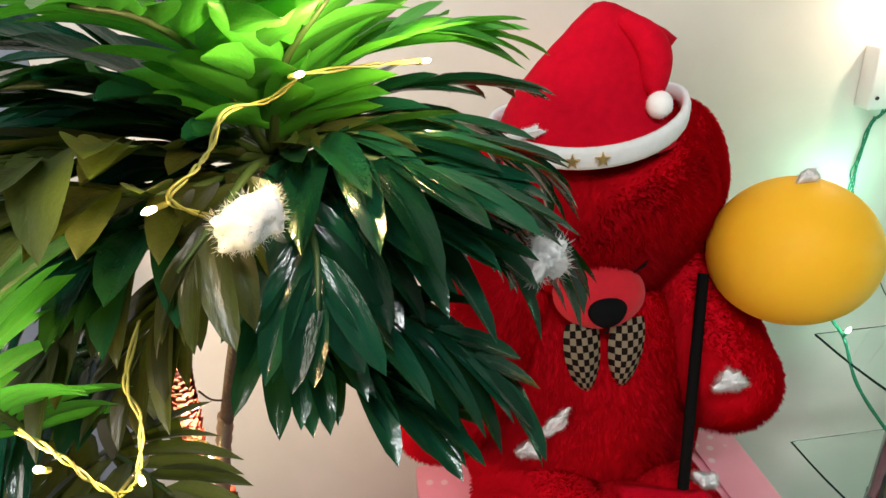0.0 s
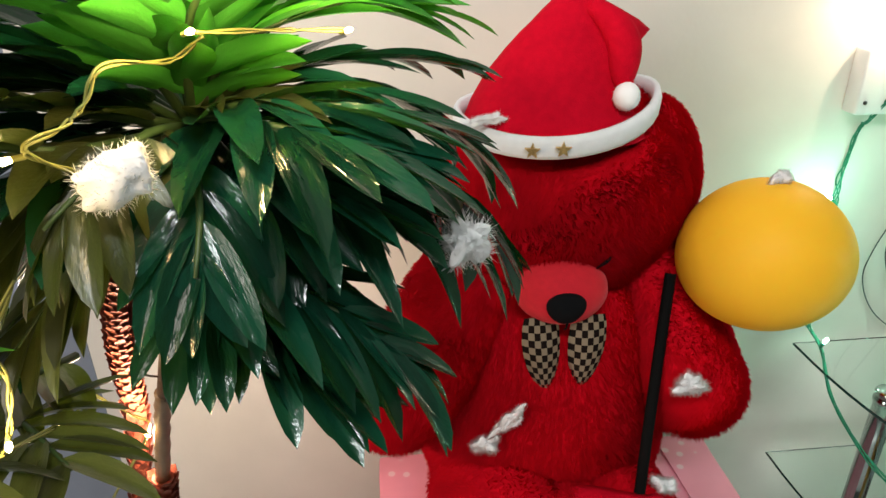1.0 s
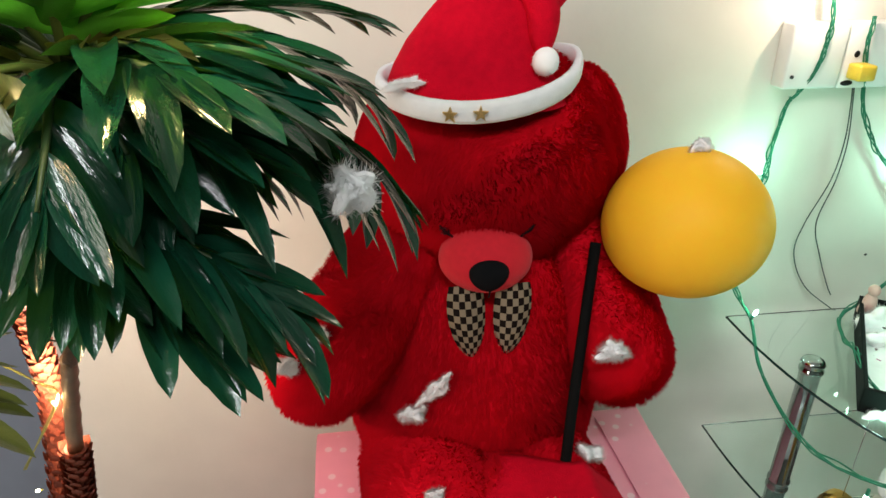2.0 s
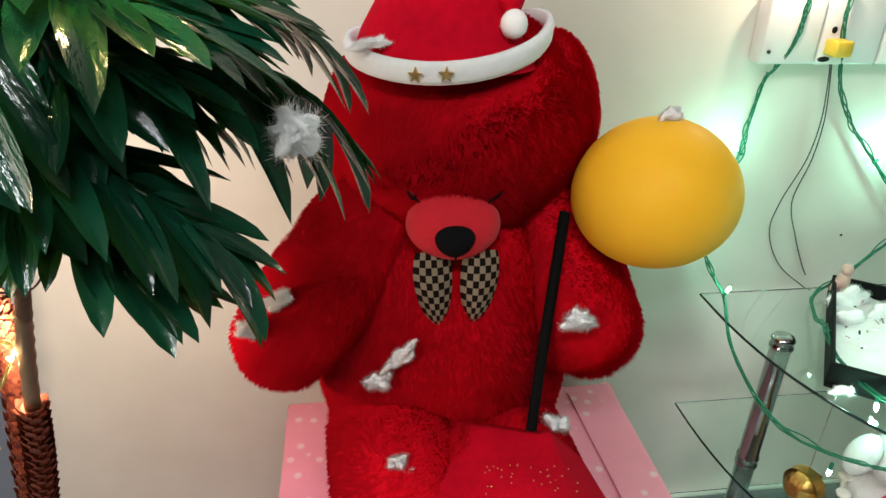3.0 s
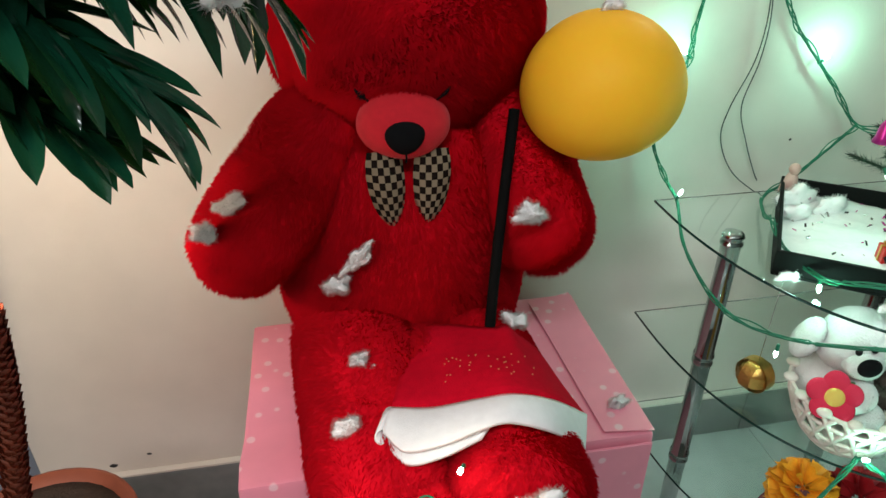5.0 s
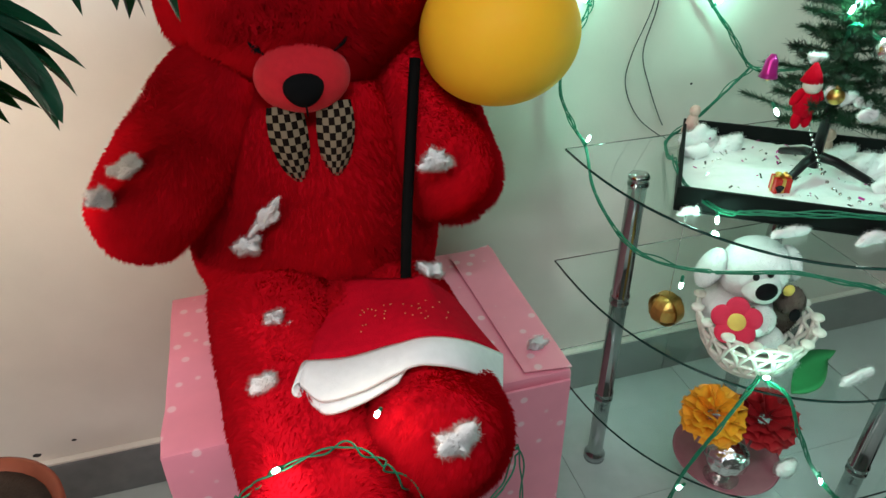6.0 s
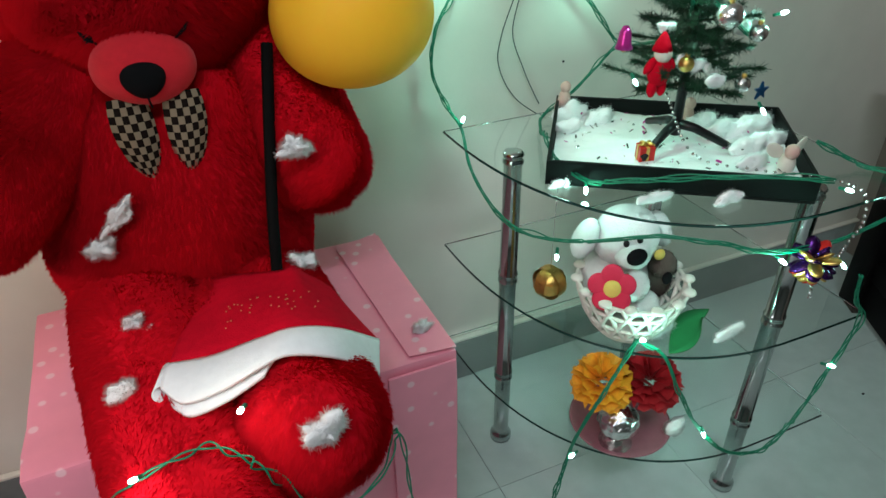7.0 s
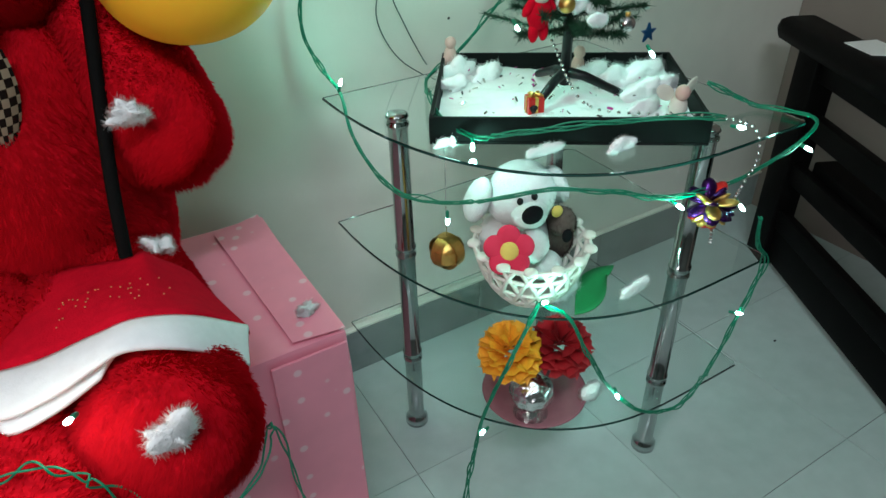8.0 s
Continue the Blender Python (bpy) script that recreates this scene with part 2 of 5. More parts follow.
def tube(points, radius, sides=6, caps=True):
    """Verts and faces of a tube; radius is a number or a function of 0..1."""
    pts = [Vector(p) for p in points]
    verts, faces = [], []
    prev = None
    for i, p in enumerate(pts):
        tan = (pts[min(i + 1, len(pts) - 1)] - pts[max(i - 1, 0)]).normalized()
        if prev is None:
            prev = tan.orthogonal().normalized()
        prev = (prev - tan * prev.dot(tan))
        prev = prev.normalized() if prev.length > 1e-6 else tan.orthogonal().normalized()
        other = tan.cross(prev)
        r = radius(i / max(1, len(pts) - 1)) if callable(radius) else radius
        for k in range(sides):
            a = 2 * math.pi * k / sides
            verts.append(p + (prev * math.cos(a) + other * math.sin(a)) * r)
    for i in range(len(pts) - 1):
        for k in range(sides):
            k2 = (k + 1) % sides
            faces.append((i * sides + k, i * sides + k2, (i + 1) * sides + k2, (i + 1) * sides + k))
    if caps:
        faces.append(tuple(reversed(range(sides))))
        faces.append(tuple((len(pts) - 1) * sides + k for k in range(sides)))
    return verts, faces


def merge(*pieces):
    verts, faces = [], []
    for v, f in pieces:
        o = len(verts)
        verts += list(v)
        faces += [tuple(i + o for i in q) for q in f]
    return verts, faces


def lathe(profile, segs=24, m=None):
    """Turns (radius, height) pairs about z; closes the ends."""
    verts, faces = [], []
    for r, z in profile:
        for k in range(segs):
            a = 2 * math.pi * k / segs
            verts.append(Vector((r * math.cos(a), r * math.sin(a), z)))
    for i in range(len(profile) - 1):
        for k in range(segs):
            k2 = (k + 1) % segs
            faces.append((i * segs + k, i * segs + k2, (i + 1) * segs + k2, (i + 1) * segs + k))
    faces.append(tuple(reversed(range(segs))))
    faces.append(tuple((len(profile) - 1) * segs + k for k in range(segs)))
    if m is not None:
        verts = [m @ v for v in verts]
    return verts, faces


def ball(m, level=3, rough=0.0, freq=6.0, squash=None):
    """An icosphere of radius 1 under the matrix m, roughened by noise."""
    bm = bmesh.new()
    bmesh.ops.create_icosphere(bm, subdivisions=level, radius=1)
    verts = []
    for v in bm.verts:
        p = v.co.copy()
        if squash:
            p = squash(p)
        q = m @ p
        if rough:
            n = (q - m.translation)
            q = m.translation + n * (1 + rough * noise.noise(q * freq) + 0.3 * rough * noise.noise(q * freq * 2.7))
        verts.append(q)
    faces = [tuple(w.index for w in f.verts) for f in bm.faces]
    bm.free()
    return verts, faces


def ell(x, y, z, rx, ry, rz, ax=0, ay=0, az=0):
    return pose(x, y, z, ax, ay, az) @ Matrix.Diagonal((rx, ry, rz, 1))


def brick(x0, x1, y0, y1, z0, z1, bevel=0.003, m=None):
    """A box with chamfered edges."""
    bm = bmesh.new()
    bmesh.ops.create_cube(bm, size=1)
    for v in bm.verts:
        v.co = Vector(((x0 + x1) / 2 + v.co.x * (x1 - x0), (y0 + y1) / 2 + v.co.y * (y1 - y0), (z0 + z1) / 2 + v.co.z * (z1 - z0)))
    if bevel:
        bmesh.ops.bevel(bm, geom=list(bm.edges), offset=bevel, segments=2, affect="EDGES", profile=0.5)
    verts = [(m @ v.co) if m is not None else v.co.copy() for v in bm.verts]
    bm.verts.index_update()
    faces = [tuple(w.index for w in f.verts) for f in bm.faces]
    bm.free()
    return verts, faces


def furry(name, geo, count, length, width, mat, comb=(0, 0, -1), seed=3, flat=0.9, rough=0.2, lie=0.0, swirl=22.0, hair=None):
    """A mesh of a closed skin and many fine tapered tufts on it, shaded with the skin. lie: how far the tufts lie along the skin, in locks."""
    verts, faces = geo
    rng = np.random.RandomState(seed)
    v = np.array([tuple(p) for p in verts])
    tris = np.array([(f[0], f[k], f[k + 1]) for f in faces for k in range(1, len(f) - 1)])
    cross = np.cross(v[tris[:, 1]] - v[tris[:, 0]], v[tris[:, 2]] - v[tris[:, 0]])
    area = np.linalg.norm(cross, axis=1)
    vn = np.zeros_like(v)
    for k in range(3):
        np.add.at(vn, tris[:, k], cross)
    vn /= np.linalg.norm(vn, axis=1, keepdims=True) + 1e-12
    pick = rng.choice(len(tris), count, p=area / area.sum())
    u, w = rng.rand(count), rng.rand(count)
    over = u + w > 1
    u[over], w[over] = 1 - u[over], 1 - w[over]
    bary = np.stack([1 - u - w, u, w], 1)[:, :, None]
    p = (v[tris[pick]] * bary).sum(1)
    n = (vn[tris[pick]] * bary).sum(1)
    n /= np.linalg.norm(n, axis=1, keepdims=True) + 1e-12
    lean = rng.uniform(-1, 1, (count, 3)) * flat
    comb = np.array(comb, float)
    d = n + lean + comb * 0.35
    lock = np.zeros_like(n)
    if lie:
        # slow waves through space lay neighbouring tufts the same way
        for k in range(3):
            q = p @ (rng.uniform(-1, 1, (3, 3)) * swirl * (1 + k))
            lock += np.sin(q + rng.uniform(0, 6, 3)) / (1 + 0.6 * k)
        along = lock * 0.75 + comb * 0.8
        along -= n * (along * n).sum(1, keepdims=True)
        d = n * (1 - 0.6 * lie) + along * lie + lean * 0.35
    d /= np.linalg.norm(d, axis=1, keepdims=True)
    side = np.cross(d, n + lean[:, ::-1] * 0.3)
    side /= np.linalg.norm(side, axis=1, keepdims=True) + 1e-9
    side *= (width * rng.uniform(0.6, 1.3, count))[:, None]
    h = (length * rng.uniform(0.45, 1.25, count))[:, None]
    tufts = np.stack([p - side - n * 0.002, p + side - n * 0.002, p + d * h * 0.6 + side * 0.6 + comb * h * 0.06, p + d * h + comb * h * 0.3], 1).reshape(-1, 3)
    o = len(v) + 4 * np.arange(count)
    f2 = np.stack([np.stack([o, o + 1, o + 2], 1), np.stack([o, o + 2, o + 3], 1)], 1).reshape(-1, 3)
    me = finish(name, np.concatenate([v, tufts]).tolist(), list(faces) + f2.tolist(), [mat, hair or mat], slots=[0] * len(faces) + [1] * len(f2))
    tn = n + lean * rough + lock * 0.16
    tn /= np.linalg.norm(tn, axis=1, keepdims=True)
    me.normals_split_custom_set_from_vertices(np.concatenate([vn, np.repeat(tn, 4, 0)]).tolist())
    return me


# ---------------------------------------------------------------- the room
BACK, RIGHT, LEFT = 1.81, 2.77, -1.6


def setting(name, me, label, category):
    return tagged(part(name, me), label, category, kind="structure")


setting("wall_north", finish("wall_north", *brick(0.13, RIGHT + 0.12, BACK, BACK + 0.12, -0.02, 2.72, 0), WALL, False),
        "cream painted plaster wall behind the decorations", "wall")
setting("wall_recess", finish("wall_recess", *brick(LEFT, 0.127, BACK + 0.004, BACK + 0.12, -0.02, 2.72, 0), GREY_PANEL, False),
        "grey-blue panel beside the cream wall", "wall")
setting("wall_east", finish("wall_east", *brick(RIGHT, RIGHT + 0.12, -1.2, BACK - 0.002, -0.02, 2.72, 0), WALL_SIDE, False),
        "brown side wall behind the bench, shade put into its colour", "wall")
# west and south walls and ceiling are out of view, added to enclose the light
setting("wall_west", finish("wall_west", *brick(LEFT - 0.12, LEFT, -1.2, BACK, -0.02, 2.72, 0), ROOM, False), "unseen green-grey wall closing the room, darkened to cut bounced light", "wall")
setting("wall_south", finish("wall_south", *brick(LEFT - 0.1, RIGHT + 0.1, -1.32, -1.2, -0.02, 2.72, 0), ROOM, False), "unseen green-grey wall closing the room, darkened to cut bounced light", "wall")
setting("ceiling", finish("ceiling", *brick(LEFT - 0.1, RIGHT + 0.1, -1.3, BACK + 0.1, 2.7, 2.8, 0), CEIL, False), "unseen plain grey ceiling closing the room", "ceiling")
floor = setting("floor", finish("floor", *brick(LEFT - 0.1, RIGHT + 0.1, -1.3, BACK + 0.1, -0.1, -0.004, 0), GROUT, False),
                "grey-green glazed floor tiles with thin joints", "floor")

# skirting tiles along the back wall
skirting = setting("baseboard", finish("baseboard", *brick(0.13, RIGHT, BACK - 0.008, BACK, 0, 0.112, 0), GROUT, False),
                   "grey stone skirting tiles along the wall", "baseboard")
sk = finish("skirting_tile", *brick(0, 0.393, -0.012, 0, 0, 0.115, 0.002), SKIRT, False)
for k in range(7):
    x = 0.16 + 0.395 * k - 0.03
    if x + 0.393 < RIGHT:
        part("tile", sk, skirting, at=Matrix.Translation((x, BACK - 0.004, 0)))
part("top_bead", finish("top_bead", *brick(0.13, RIGHT, BACK - 0.016, BACK - 0.001, 0.1155, 0.122, 0.002), WALL, False), skirting, "pale cement bead")

# floor tiles
tile_me = finish("floor_tile", *brick(0.0005, 0.3945, 0.0005, 0.3945, -0.012, 0, 0.0007), TILE, False)
for i in range(-8, 3):
    for j in range(-5, 2):
        x, y = 1.738 + 0.395 * i, 1.068 + 0.395 * j
        part("tile", tile_me, floor, at=Matrix.Translation((x, y, 0)))
part("speck", finish("speck", *ball(ell(2.266, 1.338, 0.002, 0.005, 0.003, 0.002), 1), DIRT), None)
for sx, sz, sr in ((0.215, 0.13, 0.004), (0.235, 0.134, 0.003), (0.27, 0.139, 0.005), (0.345, 0.16, 0.003)):
    tagged(part("wall_stain", finish("wall_stain", *ball(ell(sx, BACK - 0.0004, sz, sr * 1.6, 0.0008, sr), 2, 0.3, 300), DIRT)), "small brown smudge low on the cream wall", "stain", "smudges above the skirting")
tagged(bpy.data.objects["speck"], "tiny dark crumb lying on the floor tile", "crumb")

# ---------------------------------------------------------------- the wrapped box


def wrapped_box():
    ob = thing("wrapped_box", (0.905, 1.56, 0), "box wrapped in pink paper with pale dots, standing against the wall", "box")
    x0, x1, y0, y1, h = 0.608, 1.206, 1.375, 1.745, 0.503
    bm = bmesh.new()
    bmesh.ops.create_cube(bm, size=1)
    for v in bm.verts:
        v.co = Vector(((x0 + x1) / 2 + v.co.x * (x1 - x0), (y0 + y1) / 2 + v.co.y * (y1 - y0), h / 2 + v.co.z * h))
    bmesh.ops.bevel(bm, geom=list(bm.edges), offset=0.006, segments=2, affect="EDGES", profile=0.6)
    bmesh.ops.subdivide_edges(bm, edges=list(bm.edges), cuts=7, use_grid_fill=True)
    for v in bm.verts:
        n = noise.noise(v.co * 7) * 0.004 + noise.noise(v.co * 19) * 0.0018
        if v.co.z > 0.003:
            v.co += Vector((n, n * 0.8, n * 0.4))
    me = bpy.data.meshes.new("paper_cover")
    bm.to_mesh(me)
    bm.free()
    me.materials.append(PINK)
    me.polygons.foreach_set("use_smooth", [True] * len(me.polygons))
    part("paper_cover", me, ob)
    # folded flap along the right edge of the top
    v = [(1.115, 1.72, h + 0.003), (1.13, 1.385, h + 0.003), (1.203, 1.373, h + 0.006), (1.198, 1.74, h + 0.006)]
    v += [(p[0], p[1], p[2] + 0.0015) for p in v]
    part("paper_flap", finish("paper_flap", v, [(3, 2, 1, 0), (4, 5, 6, 7), (0, 1, 5, 4), (1, 2, 6, 5), (2, 3, 7, 6), (3, 0, 4, 7)], PINK, False), ob)
    part("front_fold", finish("front_fold", *brick(1.09, 1.2, 1.366, 1.371, 0.03, 0.49, 0.0015), PINK, False), ob)
    return ob


wrapped_box()

# ---------------------------------------------------------------- the bear


def capsule(a, b, ra, rb, rough=0.03, freq=9, level=4):
    """A rounded limb from a to b."""
    a, b = Vector(a), Vector(b)
    d = b - a
    turn = d.to_track_quat("Z", "Y").to_matrix()
    bm = bmesh.new()
    bmesh.ops.create_icosphere(bm, subdivisions=level, radius=1)
    verts = []
    for v in bm.verts:
        t = max(0.0, min(1.0, v.co.z * 0.9 + 0.5))
        t = t * t * (3 - 2 * t)
        r = ra + (rb - ra) * t
        q = a + d * t + turn @ Vector((v.co.x * r, v.co.y * r, v.co.z * r))
        n = turn @ v.co
        q += n * (rough * r * noise.noise(q * freq) + 0.6 * rough * r * noise.noise(q * freq * 3))
        verts.append(q)
    faces = [tuple(w.index for w in f.verts) for f in bm.faces]
    bm.free()
    return verts, faces


def bear():
    ob = thing("teddy_bear", (0.88, 1.6, 0.505), "large red plush teddy bear sitting on the pink box", "teddy bear")

    def limb(name, geo, count, length=0.0105, seed=1, label=""):
        return part(name, furry(name, geo, int(count * 4.2), length, 0.0007, FUR, seed=seed, lie=0.75, hair=FUR_HAIR), ob, label)

    pear = lambda p: Vector((math.copysign(abs(p.x) ** 0.85, p.x) * (1 - 0.1 * p.z), p.y * (1 - 0.1 * p.z), math.copysign(abs(p.z) ** 0.9, p.z)))
    limb("torso", ball(ell(0.873, 1.628, 0.705, 0.188, 0.118, 0.235), 5, 0.03, 8, pear), 26000, seed=1)
    head = limb("head", ball(ell(0.888, 1.655, 1.035, 0.168, 0.112, 0.158), 5, 0.03, 8), 18000, seed=2)
    limb("ear", ball(ell(1.025, 1.655, 1.07, 0.048, 0.045, 0.095, 0, -14, 0), 4, 0.05, 12), 6500, seed=3)
    limb("ear", ball(ell(0.748, 1.665, 1.05, 0.042, 0.042, 0.09, 0, 12, 0), 4, 0.05, 12), 5500, seed=4)
    limb("arm", capsule((0.755, 1.645, 0.885), (0.65, 1.55, 0.785), 0.086, 0.073), 10000, seed=5)
    limb("arm", capsule((1.03, 1.655, 0.88), (1.064, 1.56, 0.775), 0.082, 0.076), 10000, seed=6)
    limb("leg", capsule((0.972, 1.55, 0.58), (0.957, 1.26, 0.577), 0.076, 0.093), 11000, seed=7)
    limb("leg", capsule((0.786, 1.55, 0.585), (0.818, 1.21, 0.524), 0.1, 0.099), 11000, seed=8)
    limb("foot", ball(ell(0.826, 1.225, 0.533, 0.092, 0.062, 0.092, -14, 0, 0), 4, 0.03, 9), 5000, seed=10)
    limb("foot", ball(ell(0.954, 1.235, 0.577, 0.089, 0.058, 0.088, -14, 0, 0), 4, 0.03, 9), 5000, seed=11)
    limb("belly", ball(ell(0.885, 1.455, 0.568, 0.1, 0.155, 0.083), 4, 0.03, 8), 7000, seed=9)
    muzzle = part("muzzle", finish("muzzle", *ball(ell(0.868, 1.562, 0.935, 0.062, 0.05, 0.046, 12, 0, 0), 4, 0.012, 20), MUZZLE), ob, "smooth red velour muzzle")
    tri = lambda p: Vector((p.x * (0.88 + 0.2 * p.z), p.y, p.z))
    part("nose", finish("nose", *ball(ell(0.864, 1.516, 0.931, 0.0285, 0.016, 0.0225, 12, 0, 0), 3, 0.0, 1, tri), BLACK_FELT), muzzle, "black flocked nose")
    part("mouth_seam", finish("mouth_seam", *tube(smooth_line([(0.864, 1.506, 0.914), (0.865, 1.513, 0.904), (0.866, 1.524, 0.895)], 4), 0.0014, 5), BLACK_FELT), muzzle)
    for s, x in ((1, 0.815), (-1, 0.92)):
        part("eye", finish("eye", *ball(ell(x, 1.57, 0.974, 0.008, 0.008, 0.008), 3), BLACK_PLASTIC), head, "dark button eye sunk in the fur")
        skin = lambda px, pz: (px, 1.655 - 0.112 * math.sqrt(1 - ((px - 0.888) / 0.168) ** 2 - ((pz - 1.035) / 0.158) ** 2) - 0.004, pz)
        lash = tube(smooth_line([skin(x - 0.008 * s, 0.984), skin(x - 0.002 * s, 0.976), skin(x + 0.01 * s, 0.966)], 4), lambda t: 0.0026 - 0.003 * abs(t - 0.5), 8)
        part("eyelash", finish("eyelash", *lash, BLACK_FELT), head)
    return ob


bear()


def bow_tie():
    ob = thing("bow_tie", (0.878, 1.53, 0.86), "black bow tie with beige checks under the bear's chin", "bow tie")
    for s, x0 in ((-1, 0.838), (1, 0.902)):
        verts, faces, uvs = [], [], []
        nu, nv = 8, 12
        for side in (0, 1):
            for j in range(nv + 1):
                v = j / nv
                w = 0.0255 * math.sin(math.pi * min(1.0, 0.3 + v * 0.67)) ** 0.7
                for i in range(nu + 1):
                    u = i / nu * 2 - 1
                    puff = 0.012 * (1 - u * u) * math.sin(math.pi * v) * (1 if side == 0 else -0.4)
                    verts.append(Vector((x0 - s * 0.01 * v * v + u * w, 1.538 - puff - 0.012 * v, 0.906 - 0.113 * v)))
                    uvs.append((i * 0.81 + 40 * side, j * 0.98))
            o = side * (nu + 1) * (nv + 1)
            for j in range(nv):
                for i in range(nu):
                    q = (o + j * (nu + 1) + i, o + j * (nu + 1) + i + 1, o + (j + 1) * (nu + 1) + i + 1, o + (j + 1) * (nu + 1) + i)
                    faces.append(q if side == 0 else q[::-1])
        part("bow_loop", finish("bow_loop", verts, faces, BOW, True, uvs=uvs), ob)


bow_tie()

# ---------------------------------------------------------------- cotton wool


def tuft(m, level, seed):
    """A ragged, pulled-out lump."""
    bm = bmesh.new()
    bmesh.ops.create_icosphere(bm, subdivisions=level, radius=1)
    shift = Vector((seed * 1.7, seed * 0.9, seed * 2.3))
    verts = []
    for v in bm.verts:
        d = v.co.normalized()
        r = 0.6 + 1.0 * max(0.0, noise.noise(d * 1.2 + shift)) + 0.2 * noise.noise(d * 3.6 + shift) + 0.12 * noise.noise(d * 9 + shift)
        verts.append(m @ (d * max(0.22, r)))
    faces = [tuple(w.index for w in f.verts) for f in bm.faces]
    bm.free()
    return verts, faces


def cotton(at, size, long=1.0, angle=0.0, seed=1, wisps=260, soft=False, label="tuft of white cotton wool resting on the plush", level=3):
    m = Matrix.Translation(at) @ pose(0, 0, 0, 0, angle, 0) @ Matrix.Diagonal((size * long, size * 0.55, size, 1))
    core = ball(m, level + 1, 0.6, 0.8 / size) if soft else tuft(m, level + 1, seed)
    ob = part("cotton_tuft", furry("cotton_tuft", core, wisps * 8, size * 0.42, size * 0.009, COTTON, (0, 0, 0.1), seed, 1.1, 0.03, hair=COTTON_WISP))
    return tagged(ob, label, "cotton tuft", "cotton tufts as snow")


TUFTS = [((1.02, 1.472, 0.833), 0.018, 1.4, 20), ((1.01, 1.478, 0.655), 0.017, 0.9, 0), ((0.783, 1.42, 0.664), 0.014, 1.1, 30),
         ((0.803, 1.41, 0.652), 0.009, 1.8, 20), ((0.762, 1.325, 0.642), 0.015, 1.4, -50), ((0.643, 1.51, 0.862), 0.013, 1.6, -20),
         ((0.607, 1.488, 0.836), 0.014, 1.3, -35), ((0.955, 1.167, 0.645), 0.02, 1.25, 40), ((0.765, 1.51, 0.726), 0.016, 1.2, 0),
         ((0.795, 1.503, 0.77), 0.012, 3.0, -52), ((1.17, 1.43, 0.516), 0.014, 1.2, 0)]
TUFTS.append(((0.765, 1.562, 1.163), 0.009, 2.2, -15))
for k, (at, size, long, angle) in enumerate(TUFTS):
    cotton(at, size, long, angle, k + 1)

# ---------------------------------------------------------------- red hats


def worn_hat():
    ob = thing("santa_hat", (0.87, 1.62, 1.13), "red felt hat with white starred band on the bear's head", "hat")
    verts, faces = [], []
    cuts = [(1.13, 0.748, 0.982, 0.1), (1.15, 0.75, 0.972, 0.095), (1.17, 0.758, 0.952, 0.085), (1.2, 0.775, 0.946, 0.07), (1.23, 0.799, 0.959, 0.055),
            (1.25, 0.817, 0.976, 0.042), (1.262, 0.83, 0.96, 0.04), (1.275, 0.843, 0.936, 0.034), (1.287, 0.857, 0.912, 0.026), (1.296, 0.868, 0.893, 0.014), (1.298, 0.878, 0.884, 0.004)]
    segs = 40
    for j, (z, xl, xr, ry) in enumerate(cuts):
        for k in range(segs):
            a = 2 * math.pi * k / segs
            c, s = math.cos(a), math.sin(a)
            p = Vector(((xl + xr) / 2 + (xr - xl) / 2 * c, 1.632 + ry * s, z))
            w = noise.noise(Vector((p.x * 16 + p.z * 9, p.z * 7, 2))) * 0.016 + noise.noise(p * 40) * 0.003
            verts.append(p + Vector((0, s, 0)) * w)
    rows = len(cuts) - 1
    for j in range(rows):
        for k in range(segs):
            k2 = (k + 1) % segs
            faces.append((j * segs + k, j * segs + k2, (j + 1) * segs + k2, (j + 1) * segs + k))
    faces.append(tuple(rows * segs + k for k in range(segs)))
    part("cone", finish("cone", verts, faces, FELT), ob)
    # the tip folded over to the side
    tip = tube(smooth_line([(0.892, 1.6, 1.283), (0.918, 1.592, 1.262), (0.931, 1.588, 1.238), (0.931, 1.582, 1.208), (0.932, 1.577, 1.19)], 5),
               lambda t: 0.017 * math.sin(math.pi * (0.12 + 0.8 * t)) + 0.003, 14)
    part("folded_tip", finish("folded_tip", *tip, FELT), ob)
    part("pompom", furry("pompom", ball(ell(0.932, 1.566, 1.184, 0.0158, 0.0158, 0.0165), 3, 0.06, 40), 260, 0.002, 0.0005, COTTON, rough=0.02), ob, "white pompom")
    verts, faces = [], []
    segs = 40
    prof = [(-0.003, -0.012), (0.003, -0.013), (0.006, -0.008), (0.007, 0.006), (0.004, 0.014), (-0.003, 0.013)]
    for k in range(segs):
        a = 2 * math.pi * k / segs
        c, s = math.cos(a), math.sin(a)
        for dr, dz in prof:
            verts.append(Vector((0.866 + (0.124 + dr) * c, 1.637 + (0.106 + dr) * s, 1.145 + dz + 0.012 * c + 0.008 * s + 0.012 * c * c + 0.02 * max(0.0, c - 0.8))))
    n = len(prof)
    for k in range(segs):
        for i in range(n):
            faces.append((k * n + i, ((k + 1) % segs) * n + i, ((k + 1) % segs) * n + (i + 1) % n, k * n + (i + 1) % n))
    band = part("band", finish("band", verts, faces, WHITE_FELT), ob, "white felt band with gold glitter stars")
    for x in (0.815, 0.849):
        a = math.acos((x - 0.866) / 0.136)
        star(Vector((x, 1.637 - 0.1165 * math.sin(a), 1.146 + 0.012 * math.cos(a) - 0.008 * math.sin(a))), 0.0095, GOLD_GLITTER, band, math.cos(a) * 60)
    return ob


